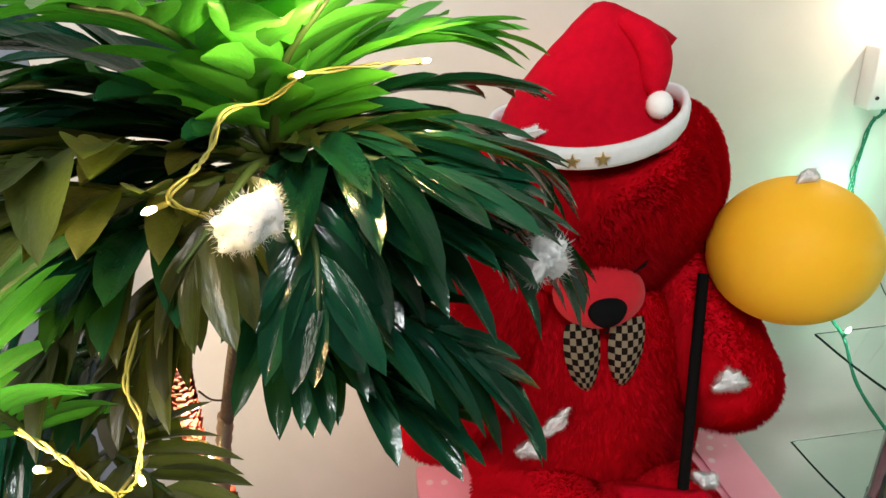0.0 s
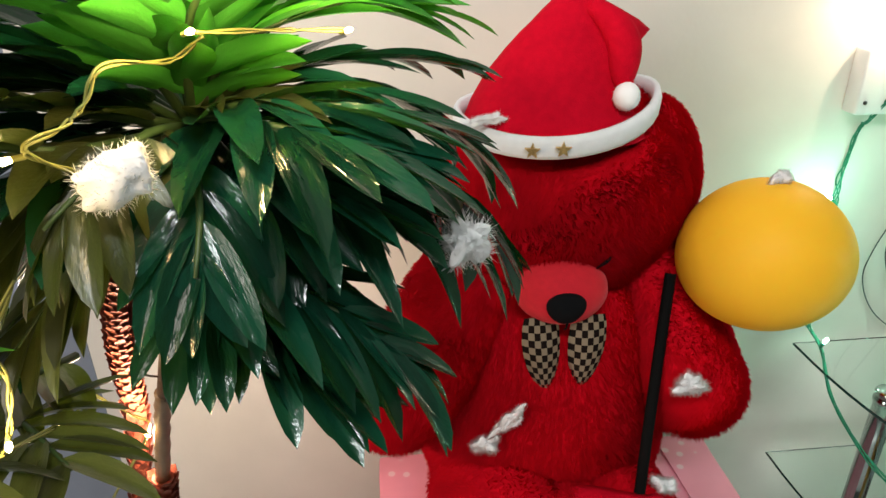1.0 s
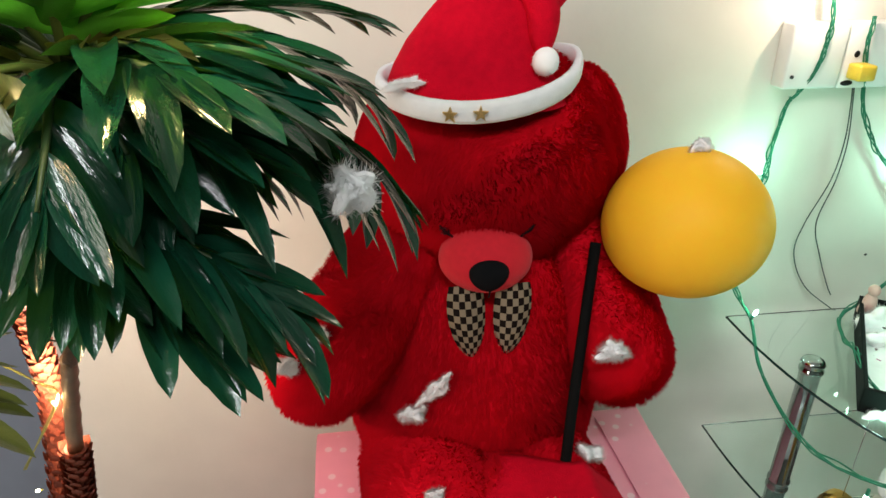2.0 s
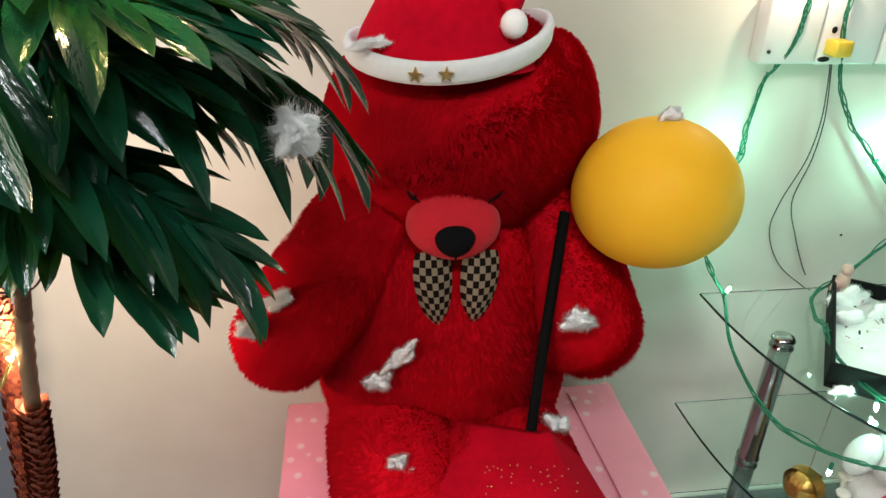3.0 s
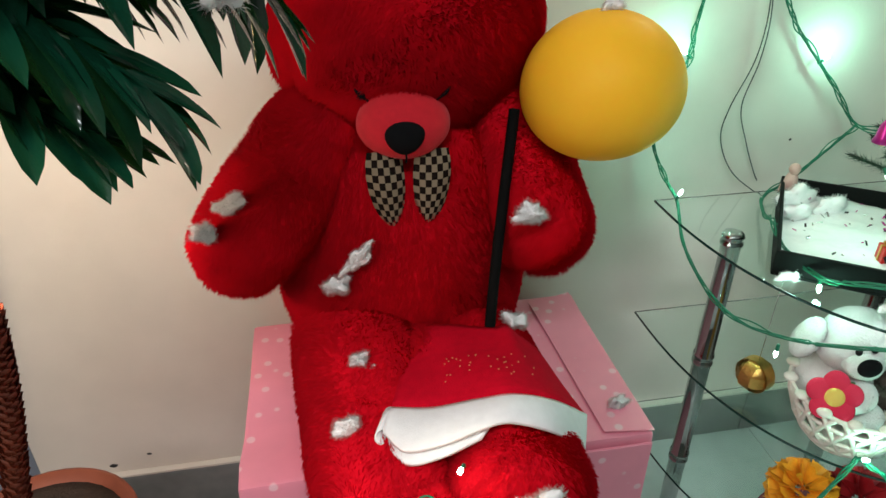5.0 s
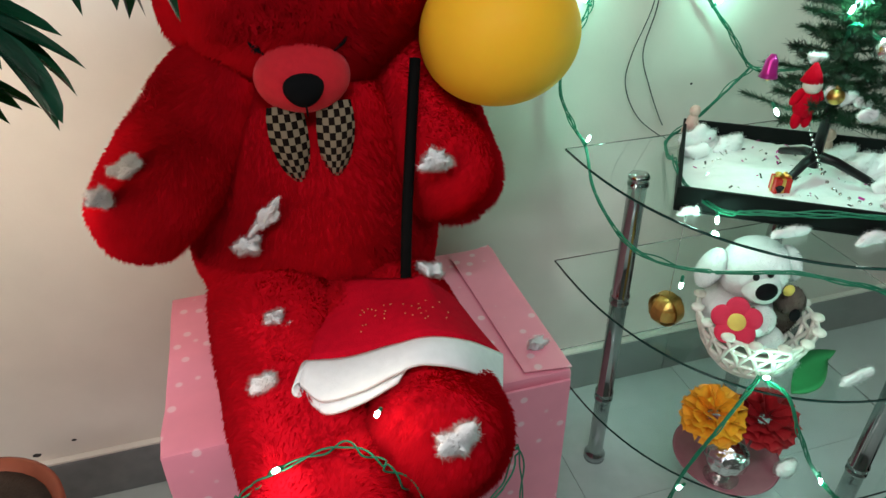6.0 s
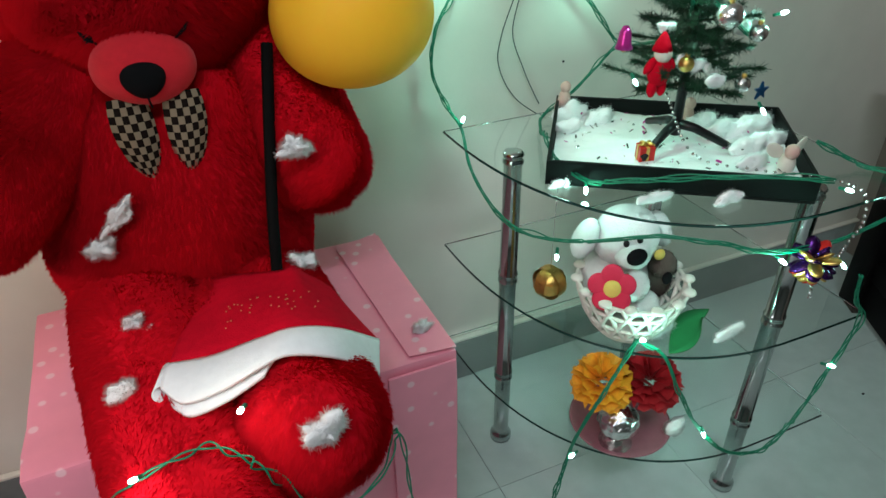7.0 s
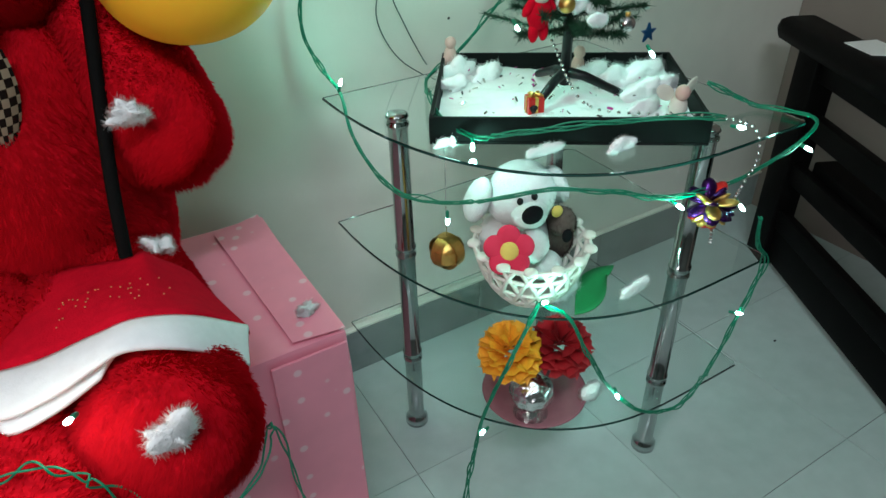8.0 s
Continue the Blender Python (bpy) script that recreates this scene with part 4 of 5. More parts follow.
def plush_dog():
    c = Vector((1.52, 1.41, 0.5))
    ob = thing("plush_dog", c, "white plush dog holding a felt flower in the basket", "plush toy")

    def bit(name, m, n, mat=PLUSH_WHITE, parent=ob, label=""):
        return part(name, furry(name, ball(m, 3, 0.04, 20), n, 0.0028, 0.0006, mat, seed=n, rough=0.05), parent, label)

    bit("body", ell(1.525, 1.42, 0.515, 0.062, 0.055, 0.06), 1500)
    bit("head", ell(1.52, 1.4, 0.61, 0.056, 0.05, 0.05), 1500)
    m = bit("muzzle", ell(1.506, 1.362, 0.6, 0.03, 0.026, 0.024), 600)
    bit("ear", ell(1.45, 1.415, 0.615, 0.018, 0.022, 0.036, 0, 25, 0), 700)
    bit("ear", ell(1.588, 1.4, 0.605, 0.018, 0.022, 0.036, 0, -25, 0), 700)
    bit("paw", ell(1.505, 1.35, 0.548, 0.028, 0.026, 0.027), 600)
    bit("paw", ell(1.535, 1.352, 0.5, 0.028, 0.026, 0.024), 600)
    part("nose", finish("nose", *ball(ell(1.494, 1.338, 0.612, 0.018, 0.011, 0.014), 3), BLACK_FELT), m, "black plush nose")
    for x in (1.482, 1.508):
        part("eye", finish("eye", *ball(ell(x, 1.353, 0.631, 0.005, 0.005, 0.006), 2), BLACK_PLASTIC), m)
    fl = Vector((1.458, 1.343, 0.56))
    face = Matrix.Translation(fl) @ look((0, 0, 0), (-0.45, -0.75, 0.5)).to_3x3().to_4x4()
    for k in range(5):
        a = 2 * math.pi * k / 5 + 0.3
        part("petal", finish("petal", *ball(face @ ell(0.021 * math.cos(a), 0.021 * math.sin(a), 0, 0.018, 0.018, 0.006), 3), FLOWER_RED), ob, "crimson felt petal")
    part("flower_centre", finish("flower_centre", *ball(face @ ell(0, 0, -0.004, 0.014, 0.014, 0.006), 3), FLOWER_YELLOW), ob, "yellow felt centre")
    part("felt_leaf", finish("felt_leaf", *ball(ell(1.487, 1.352, 0.553, 0.012, 0.008, 0.022, 0, 20, 0), 3), GREEN_FELT), ob)
    ob2 = thing("plush_puppy", (1.58, 1.37, 0.53), "small grey-brown plush puppy tucked beside the white dog", "plush toy")
    for name, mm, n in (("body", ell(1.585, 1.385, 0.52, 0.026, 0.028, 0.04), 600), ("head", ell(1.578, 1.368, 0.558, 0.022, 0.024, 0.024), 500)):
        part(name, furry(name, ball(mm, 3, 0.05, 30), n * 2, 0.004, 0.0007, PLUSH_BROWN), ob2)
    part("nose", finish("nose", *ball(ell(1.568, 1.342, 0.548, 0.009, 0.007, 0.012), 2), BLACK_FELT), ob2)
    tagged(part("yellow_tag", finish("yellow_tag", *ball(ell(1.555, 1.355, 0.59, 0.011, 0.006, 0.01, 0, 30, 0), 2), FLOWER_YELLOW)), "small yellow felt piece beside the dog", "felt piece")


plush_dog()
felt = [[Vector((1.548 + 0.098 * u + 0.014 * w, 1.288 + 0.03 * u + 0.036 * w * math.sin(math.pi * (0.12 + 0.85 * u)) ** 0.8, 0.447 + 0.012 * u + 0.009 * w * w)) for w in (-1, -0.5, 0, 0.5, 1)] for u in [k / 9 for k in range(10)]]
tagged(part("felt_leaf", finish("felt_leaf", *sheet(felt, [[p - Vector((0, 0, 0.0025)) for p in row] for row in felt]), GREEN_FELT)), "green felt leaf lying beside the basket", "felt leaf")
cotton((1.66, 1.272, 0.455), 0.013, 2.2, -10, 61, 200, True, "flat piece of cotton wool on the glass shelf")
cotton((1.56, 1.325, 0.462), 0.02, 1.3, 0, 62, 200, True, "cotton wool spilling from the basket")

# ---------------------------------------------------------------- plate, vase and flowers on the lowest shelf
PC = Vector((1.547, 1.37, 0.1935))
plate = thing("plate", PC, "mauve glass plate on the lowest glass shelf", "plate")
part("dish", finish("dish", *lathe([(0.05, 0.0), (0.078, 0.004), (0.094, 0.011), (0.096, 0.013), (0.092, 0.0135), (0.075, 0.008), (0.03, 0.006)], 40, Matrix.Translation(PC)), PLATE), plate)
VC = Vector((1.508, 1.33, 0.2))
vase = thing("foil_vase", VC, "small silver foil ball vase on the plate", "vase")
part("ball", finish("ball", *ball(ell(VC.x, VC.y, VC.z + 0.055, 0.037, 0.037, 0.034), 4, 0.12, 130), SILVER), vase)
part("foot", finish("foot", *lathe([(0.028, 0.0), (0.031, 0.004), (0.017, 0.014), (0.017, 0.026)], 18, Matrix.Translation(VC)), SILVER), vase)


def blossom(c, r, mat, seed, label, n=46):
    ob = thing("flower", c, label, "flower", "artificial flowers in the vase")
    rng = random.Random(seed)
    for k in range(n):
        u = (k + 0.5) / n
        th = math.acos(1 - 1.55 * u)
        ph = k * 2.39996
        d = Vector((math.sin(th) * math.cos(ph), math.sin(th) * math.sin(ph), math.cos(th)))
        m = Matrix.Translation(c) @ d.to_track_quat("Z", "Y").to_matrix().to_4x4()
        vv, ff = [], []
        w = r * 0.36 * rng.uniform(0.8, 1.15)
        for j in range(4):
            for i in range(5):
                x = (i / 4 - 0.5) * 2
                t = j / 3
                vv.append(m @ Vector((x * w * (0.35 + 0.75 * t), 0.25 * w * (1 - x * x) + 0.1 * w * math.sin(i * 2.1 + k), r * (0.35 + 0.65 * t + 0.05 * math.cos(i * 3.0 + k)))))
        for j in range(3):
            for i in range(4):
                ff.append((j * 5 + i, j * 5 + i + 1, j * 5 + i + 6, j * 5 + i + 5))
        part("petal", finish("petal", vv, ff, mat), ob)
    return ob


blossom(Vector((1.474, 1.35, 0.345)), 0.054, MARIGOLD, 1, "orange artificial marigold in the silver vase")
blossom(Vector((1.556, 1.322, 0.338)), 0.054, ROSE, 2, "dark red artificial carnation in the silver vase")
cotton((1.62, 1.3, 0.215), 0.016, 1.4, 0, 65, 160, True, "tuft of cotton wool beside the plate")

# ---------------------------------------------------------------- hanging balls
GB = Vector((1.427, 1.47, 0.5))


def gold_ball():
    ob = thing("gold_ball", GB, "woven gold ribbon ball hanging below the top shelf", "ornament")
    part("core", finish("core", *ball(ell(*GB, 0.026, 0.026, 0.027), 4), GOLD), ob)
    for k in range(3):
        m = Matrix.Translation(GB) @ pose(0, 0, 0, 90 * (k == 1), 90 * (k == 2), 20)
        v, f = [], []
        for i in range(33):
            a = 2 * math.pi * i / 32
            for z in (-0.01, 0.01):
                rr = 0.0278 + 0.001 * k
                v.append(m @ Vector((rr * math.cos(a), rr * math.sin(a), z)))
        f = [(2 * i, 2 * i + 2, 2 * i + 3, 2 * i + 1) for i in range(32)]
        part("ribbon", finish("ribbon", v, f, GOLD), ob)
    part("thread", finish("thread", *tube([GB + Vector((0, 0, 0.027)), Vector((GB.x, GB.y, 0.688))], 0.0006, 4), SILVER), ob)


gold_ball()
FB = Vector((1.695, 1.195, 0.636))


def foil_rosette():
    ob = thing("foil_rosette", FB, "purple, red and gold foil rosette hanging on a bead string", "ornament")
    rng = random.Random(4)
    mats = [PURPLE, GOLD, PURPLE, GOLD, PURPLE, RED_FOIL, PURPLE]
    for k in range(44):
        d = Vector((rng.uniform(-1, 1), rng.uniform(-1, 1), rng.uniform(-1, 1))).normalized()
        m = Matrix.Translation(FB + d * 0.02) @ d.to_track_quat("Z", "Y").to_matrix().to_4x4() @ Matrix.Diagonal((0.011, 0.004, 0.017, 1))
        part("foil_loop", finish("foil_loop", *ball(m, 2), mats[k % 7]), ob)
    chain = smooth_line([TRAY @ Vector((-0.02, -0.01, 0.11)), TRAY @ Vector((0.03, -0.06, 0.03)), TRAY @ Vector((0.12, -0.1, 0.028)), TRAY @ Vector((0.2, -0.13, 0.038)),
                         (1.768, 1.205, 0.728), (1.768, 1.19, 0.685), (1.75, 1.19, 0.655), FB + Vector((0.02, -0.02, 0.01))], 14)
    strung = [chain[0]]
    for p in chain:
        if (p - strung[-1]).length > 0.0075:
            strung.append(p)
    for p in strung:
        part("bead", BEAD, ob, at=Matrix.Translation(p - ob.location))
    for k in range(7):
        part("bead", BEAD, ob, at=Matrix.Translation(FB + Vector((0.012 + 0.001 * k, 0, -0.03 - 0.007 * k)) - ob.location))


BEAD = finish("bead", *ball(Matrix.Diagonal((0.0032, 0.0032, 0.0032, 1)), 1), SILVER)
foil_rosette()

# ---------------------------------------------------------------- artificial palm
CROWN = Vector((0.508, 1.306, 1.236))


def leaflet_mesh(k, length, width, curl, mat):
    """A lance-shaped leaflet along +x with a creased midrib, drooping to -z."""
    rng = random.Random(k)
    n = 8
    verts, faces = [], []
    twist = rng.uniform(-0.35, 0.35)
    side = rng.uniform(-0.05, 0.05)
    for i in range(n + 1):
        t = i / n
        w = width * (math.sin(math.pi * t ** 0.85) ** 0.65) * 0.5 + (0.0012 if i < n else 0)
        x = length * t
        z = -curl * length * t * t
        y = side * length * t * t
        a = twist * t
        for u in (-1, -0.45, 0, 0.45, 1):
            lift = (abs(u) ** 1.4) * w * 0.42
            verts.append(Vector((x, y + u * w * math.cos(a), z + lift + u * w * math.sin(a))))
    for i in range(n):
        for j in range(4):
            faces.append((i * 5 + j, (i + 1) * 5 + j, (i + 1) * 5 + j + 1, i * 5 + j + 1))
    return finish("leaflet", verts, faces, mat)


LEAFLETS = {}
for key, mat in (("dark", LEAF), ("light", LEAF_LIT), ("warm_lit", LEAF_WARM_LIT)):
    LEAFLETS[key] = [leaflet_mesh(k, 0.1, 0.0205 + 0.002 * (k % 3), 0.06 + 0.06 * k, mat) for k in range(6)]


def frond(palm, points, count, size, key, seed, spread=58.0, droop=0.3, bare=0.12):
    """A stem along the points with pairs of leaflets, which hang as far as droop says."""
    rng = random.Random(seed)
    line = smooth_line(points, 16)
    last = len(line) - 1
    at = lambda t: line[int(t * last)].lerp(line[min(last, int(t * last) + 1)], t * last - int(t * last))
    ob = part("frond", finish("frond", *tube(line[::4] + [line[-1]], lambda t: 0.0042 - 0.0032 * t, 6), STEM), palm)
    for k in range(count):
        for s in (-1, 1):
            t = bare + (1 - bare) * (k + 0.25 + 0.2 * s + rng.uniform(-0.12, 0.12)) / count
            t = min(1.0, max(0.02, t))
            p = at(t)
            tan = (at(min(1, t + 0.03)) - at(max(0, t - 0.03))).normalized()
            sidev = tan.cross(Vector((0, 0, 1)))
            sidev = sidev.normalized() if sidev.length > 0.05 else Vector((s, 0, 0))
            up = sidev.cross(tan).normalized()
            a = radians(spread * (1 - 0.62 * t) + rng.uniform(-9, 9))
            d = (tan * math.cos(a) + sidev * s * math.sin(a) + up * 0.12 + Vector((0, 0, -droop * (0.6 + 0.5 * rng.random())))).normalized()
            yv = (up.cross(d))
            yv = yv.normalized() if yv.length > 0.05 else d.orthogonal().normalized()
            zv = d.cross(yv)
            sc = size / 0.1 * (0.72 + 0.42 * math.sin(math.pi * min(1, t * 0.9 + 0.08))) * rng.uniform(0.85, 1.15)
            m = Matrix((d, yv, zv)).transposed().to_4x4() @ Matrix.Diagonal((sc, sc ** 0.6, sc, 1))
            m.translation = p
            leaf = new("leaflet", rng.choice(LEAFLETS[key]))
            leaf.parent = ob
            leaf.matrix_basis = m
    return ob


def palm():
    ob = thing("artificial_palm", (0.28, 1.47, 0), "artificial palm with glossy dark green leaves, in a terracotta pot", "palm")
    line = [(0.25, 1.475, 0.28), (0.3, 1.458, 0.48), (0.338, 1.45, 0.64), (0.365, 1.435, 0.78)]
    top = [(0.365, 1.435, 0.78), (0.382, 1.425, 0.86), (0.398, 1.412, 0.92)]
    neck = [(0.398, 1.412, 0.915), (0.43, 1.385, 1.02), (0.47, 1.345, 1.14), CROWN]

    def scaly(pts, r, n, seed):
        v, f = tube(smooth_line(pts, 8), r, 12)
        v, f = list(v), list(f)
        rng = random.Random(seed)
        path = smooth_line(pts, n // 3)
        for i, p in enumerate(path[:-1]):
            tan = (path[i + 1] - p).normalized()
            for k in range(6):
                a = k * math.pi / 3 + i * 0.5
                o1 = tan.orthogonal().normalized()
                out = (o1 * math.cos(a) + tan.cross(o1) * math.sin(a)).normalized()
                s = tan.cross(out) * r * 0.55
                q = p + out * r * 0.95
                o = len(v)
                h = r * rng.uniform(1.0, 1.5)
                v += [q - s, q + s, q + tan * h * 0.8 + out * r * 0.35 + s * 0.8, q + tan * h * 1.1 + out * r * 0.55, q + tan * h * 0.8 + out * r * 0.35 - s * 0.8]
                f.append((o, o + 1, o + 2, o + 3, o + 4))
        return v, f

    part("lower_trunk", finish("lower_trunk", *scaly(line, 0.0125, 60, 2), FIBRE, False), ob, "red-brown fibrous trunk")
    part("tape", finish("tape", *tube(smooth_line(top, 6), lambda t: 0.0088 + 0.0008 * math.sin(t * 40), 12), TAPE), ob, "brown taped joint")
    part("upper_trunk", finish("upper_trunk", *tube(smooth_line(neck, 6), 0.0078, 10), TRUNK), ob)
    part("side_trunk", finish("side_trunk", *scaly([(0.25, 1.5, 0.28), (0.285, 1.51, 0.6), (0.325, 1.495, 0.82), (0.34, 1.47, 0.95), (0.38, 1.42, 1.08)], 0.0115, 60, 3), FIBRE, False), ob, "red-brown fibrous trunk")
    for k, d in enumerate(((0.03, 0.0, 0.03), (-0.02, -0.02, 0.03), (0.02, -0.01, 0.05))):
        p = Vector((0.405, 1.405, 0.945))
        part("sheath_hair", finish("sheath_hair", *tube(smooth_line([p, p + Vector(d) * 0.6 + Vector((0, 0, -0.006)), p + Vector(d)], 4), 0.0012, 5), TRUNK), ob)
    c = tuple(CROWN)
    fronds = [
        # the great fronds that reach towards the bear
        ([c, (0.579, 1.255, 1.22), (0.65, 1.262, 1.21), (0.697, 1.29, 1.188), (0.718, 1.305, 1.162)], 12, 0.108, "dark", 58, 0.72),
        ([c, (0.574, 1.31, 1.257), (0.636, 1.32, 1.255), (0.688, 1.33, 1.23), (0.722, 1.34, 1.2)], 12, 0.09, "dark", 48, 0.25),
        ([c, (0.575, 1.34, 1.268), (0.651, 1.37, 1.27), (0.7, 1.39, 1.262)], 9, 0.088, "dark", 40, 0.08),
        ([c, (0.56, 1.24, 1.255), (0.61, 1.215, 1.25), (0.65, 1.205, 1.24)], 9, 0.088, "dark", 48, 0.18),
        ([c, (0.56, 1.26, 1.262), (0.63, 1.262, 1.256), (0.675, 1.28, 1.243)], 9, 0.09, "dark", 46, 0.2),
        ([c, (0.555, 1.235, 1.23), (0.6, 1.21, 1.222), (0.63, 1.205, 1.215)], 8, 0.08, "dark", 44, 0.15),
        ([(0.5, 1.285, 1.21), (0.52, 1.225, 1.175), (0.572, 1.2, 1.16), (0.622, 1.19, 1.13), (0.655, 1.18, 1.1)], 11, 0.085, "dark", 46, 0.16),
        ([(0.5, 1.28, 1.17), (0.525, 1.25, 1.13), (0.57, 1.215, 1.09), (0.605, 1.195, 1.072)], 11, 0.076, "dark", 38, 0.02),
        ([(0.495, 1.29, 1.17), (0.535, 1.27, 1.14), (0.575, 1.255, 1.12), (0.605, 1.25, 1.105)], 9, 0.08, "dark", 48, 0.12),
        ([(0.49, 1.29, 1.16), (0.505, 1.25, 1.14), (0.53, 1.21, 1.125)], 7, 0.075, "dark", 52, 0.3),
        ([c, (0.545, 1.24, 1.235), (0.575, 1.19, 1.21)], 6, 0.085, "dark", 50, 0.4), ([c, (0.56, 1.33, 1.19), (0.6, 1.36, 1.15)], 8, 0.085, "dark", 48, 0.15),
        ([c, (0.54, 1.29, 1.258), (0.6, 1.3, 1.262)], 6, 0.075, "warm_lit", 50, 0.12), ([c, (0.57, 1.31, 1.21), (0.625, 1.34, 1.165)], 9, 0.09, "dark", 50, 0.2),
        ([c, (0.56, 1.28, 1.225), (0.62, 1.29, 1.195), (0.655, 1.3, 1.165)], 9, 0.085, "dark", 50, 0.35),
        # leaflets hanging in front of the crown
        ([c, (0.505, 1.22, 1.255), (0.495, 1.16, 1.25), (0.475, 1.13, 1.232)], 7, 0.068, "warm_lit", 62, 0.9),
        ([c, (0.53, 1.22, 1.245), (0.545, 1.16, 1.228), (0.545, 1.13, 1.2)], 6, 0.075, "dark", 58, 0.75),
        # fronds over the lights, the bulbs' light put into their pale green
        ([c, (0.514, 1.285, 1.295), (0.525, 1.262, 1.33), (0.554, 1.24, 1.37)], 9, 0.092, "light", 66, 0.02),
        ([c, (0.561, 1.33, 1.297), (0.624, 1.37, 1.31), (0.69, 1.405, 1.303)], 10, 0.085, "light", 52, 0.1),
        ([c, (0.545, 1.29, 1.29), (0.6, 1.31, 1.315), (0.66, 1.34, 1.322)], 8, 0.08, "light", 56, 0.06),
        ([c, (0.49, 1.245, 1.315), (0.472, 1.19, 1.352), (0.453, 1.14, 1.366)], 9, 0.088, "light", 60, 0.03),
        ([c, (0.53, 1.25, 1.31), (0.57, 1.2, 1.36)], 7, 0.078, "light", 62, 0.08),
        # dark fronds to the other side
        ([c, (0.454, 1.25, 1.293), (0.422, 1.2, 1.319), (0.403, 1.15, 1.33)], 9, 0.09, "dark", 38, 0.04),
        ([c, (0.457, 1.22, 1.272), (0.436, 1.16, 1.294), (0.424, 1.1, 1.304)], 9, 0.09, "warm_lit", 37, 0.04),
        ([c, (0.468, 1.2, 1.252), (0.446, 1.14, 1.275), (0.435, 1.08, 1.285)], 8, 0.085, "warm_lit", 35, 0.07),
        ([c, (0.46, 1.22, 1.232), (0.436, 1.18, 1.235), (0.415, 1.14, 1.23)], 8, 0.08, "dark", 38, 0.12),
        ([c, (0.42, 1.3, 1.31), (0.34, 1.3, 1.34)], 9, 0.09, "dark", 39, 0.03), ([c, (0.42, 1.25, 1.28), (0.31, 1.22, 1.28)], 9, 0.09, "dark", 39, 0.07),
        ([c, (0.4, 1.32, 1.28), (0.28, 1.33, 1.26)], 9, 0.095, "dark", 39, 0.07), ([c, (0.42, 1.23, 1.24), (0.33, 1.17, 1.19)], 8, 0.085, "dark", 39, 0.10),
        ([c, (0.43, 1.26, 1.22), (0.36, 1.17, 1.15)], 8, 0.08, "warm_lit", 39, 0.15), ([(0.48, 1.29, 1.2), (0.44, 1.25, 1.17), (0.4, 1.2, 1.12)], 7, 0.075, "warm_lit", 38, 0.15),
        ([(0.48, 1.3, 1.2), (0.39, 1.29, 1.2), (0.3, 1.25, 1.15)], 8, 0.09, "dark", 39, 0.12), ([(0.47, 1.31, 1.18), (0.4, 1.33, 1.17), (0.33, 1.33, 1.1)], 8, 0.09, "dark", 39, 0.12),
        ([c, (0.4, 1.39, 1.3), (0.3, 1.45, 1.29)], 8, 0.1, "dark", 39, 0.06), ([c, (0.44, 1.38, 1.32), (0.37, 1.43, 1.36)], 7, 0.09, "dark", 39, 0.04),
        ([c, (0.48, 1.42, 1.26), (0.45, 1.5, 1.22)], 7, 0.09, "dark", 39, 0.09), ([c, (0.39, 1.28, 1.25), (0.26, 1.27, 1.2)], 8, 0.09, "dark", 39, 0.09),
        ([c, (0.41, 1.24, 1.3), (0.33, 1.2, 1.33)], 7, 0.085, "dark", 39, 0.06),
        # low fronds among the stems
        ([(0.3, 1.3, 0.97), (0.36, 1.24, 1.025), (0.42, 1.18, 1.03)], 8, 0.085, "warm_lit", 70, 0.12), ([(0.29, 1.24, 0.97), (0.33, 1.17, 1.04), (0.35, 1.1, 1.06)], 8, 0.08, "warm_lit", 68, 0.2),
        ([(0.38, 1.32, 1.08), (0.33, 1.26, 1.1), (0.28, 1.2, 1.07)], 8, 0.09, "dark", 58, 0.3), ([(0.36, 1.34, 1.02), (0.33, 1.27, 1.03), (0.29, 1.2, 1.0)], 7, 0.085, "warm_lit", 60, 0.2),
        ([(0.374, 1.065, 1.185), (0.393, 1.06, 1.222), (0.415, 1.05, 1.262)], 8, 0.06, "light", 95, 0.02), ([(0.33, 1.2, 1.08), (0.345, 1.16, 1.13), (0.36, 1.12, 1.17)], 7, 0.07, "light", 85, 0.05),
    ]
    for k, (points, count, size, key, spread, droop) in enumerate(fronds):
        frond(ob, points, count, size, key, 100 + k, spread, droop)
    return ob


palm()
pot = thing("plant_pot", (0.262, 1.5, 0), "terracotta plant pot on the floor by the wall", "pot")
part("bowl", finish("bowl", *lathe([(0.1, 0.0), (0.115, 0.02), (0.135, 0.22), (0.14, 0.27), (0.152, 0.275), (0.154, 0.305), (0.145, 0.31), (0.136, 0.29)], 40, Matrix.Translation((0.262, 1.5, 0))), TERRACOTTA), pot)
part("soil", finish("soil", *lathe([(0.134, 0.24), (0.134, 0.292), (0.1, 0.297)], 30, Matrix.Translation((0.262, 1.5, 0))), SOIL), pot)
cotton((0.519, 1.125, 1.259), 0.0125, 1.75, -18, 401, 130, True, "tuft of white cotton wool caught on a palm leaf")
cotton((0.702, 1.238, 1.162), 0.022, 0.8, 12, 405, 110, False, "tuft of white cotton wool caught on a palm leaf")

# ---------------------------------------------------------------- light strings


def bulb(parent, at, mat, d=(0, 0, -1), wire=WIRE, r=0.0038, scale=1.0):
    at = Vector(at)
    d = Vector(d).normalized()
    m = Matrix.Translation(at) @ d.to_track_quat("Z", "Y").to_matrix().to_4x4() @ Matrix.Scale(scale, 4)
    part("socket", finish("socket", *lathe([(0.0028, -0.017), (0.0034, -0.015), (0.0034, -0.003), (0.003, -0.002)], 8, m), wire), parent)
    part("bulb", finish("bulb", *lathe([(0.003, -0.002), (r, 0.004), (r * 0.9, 0.009), (r * 0.3, 0.013)], 10, m), mat), parent)


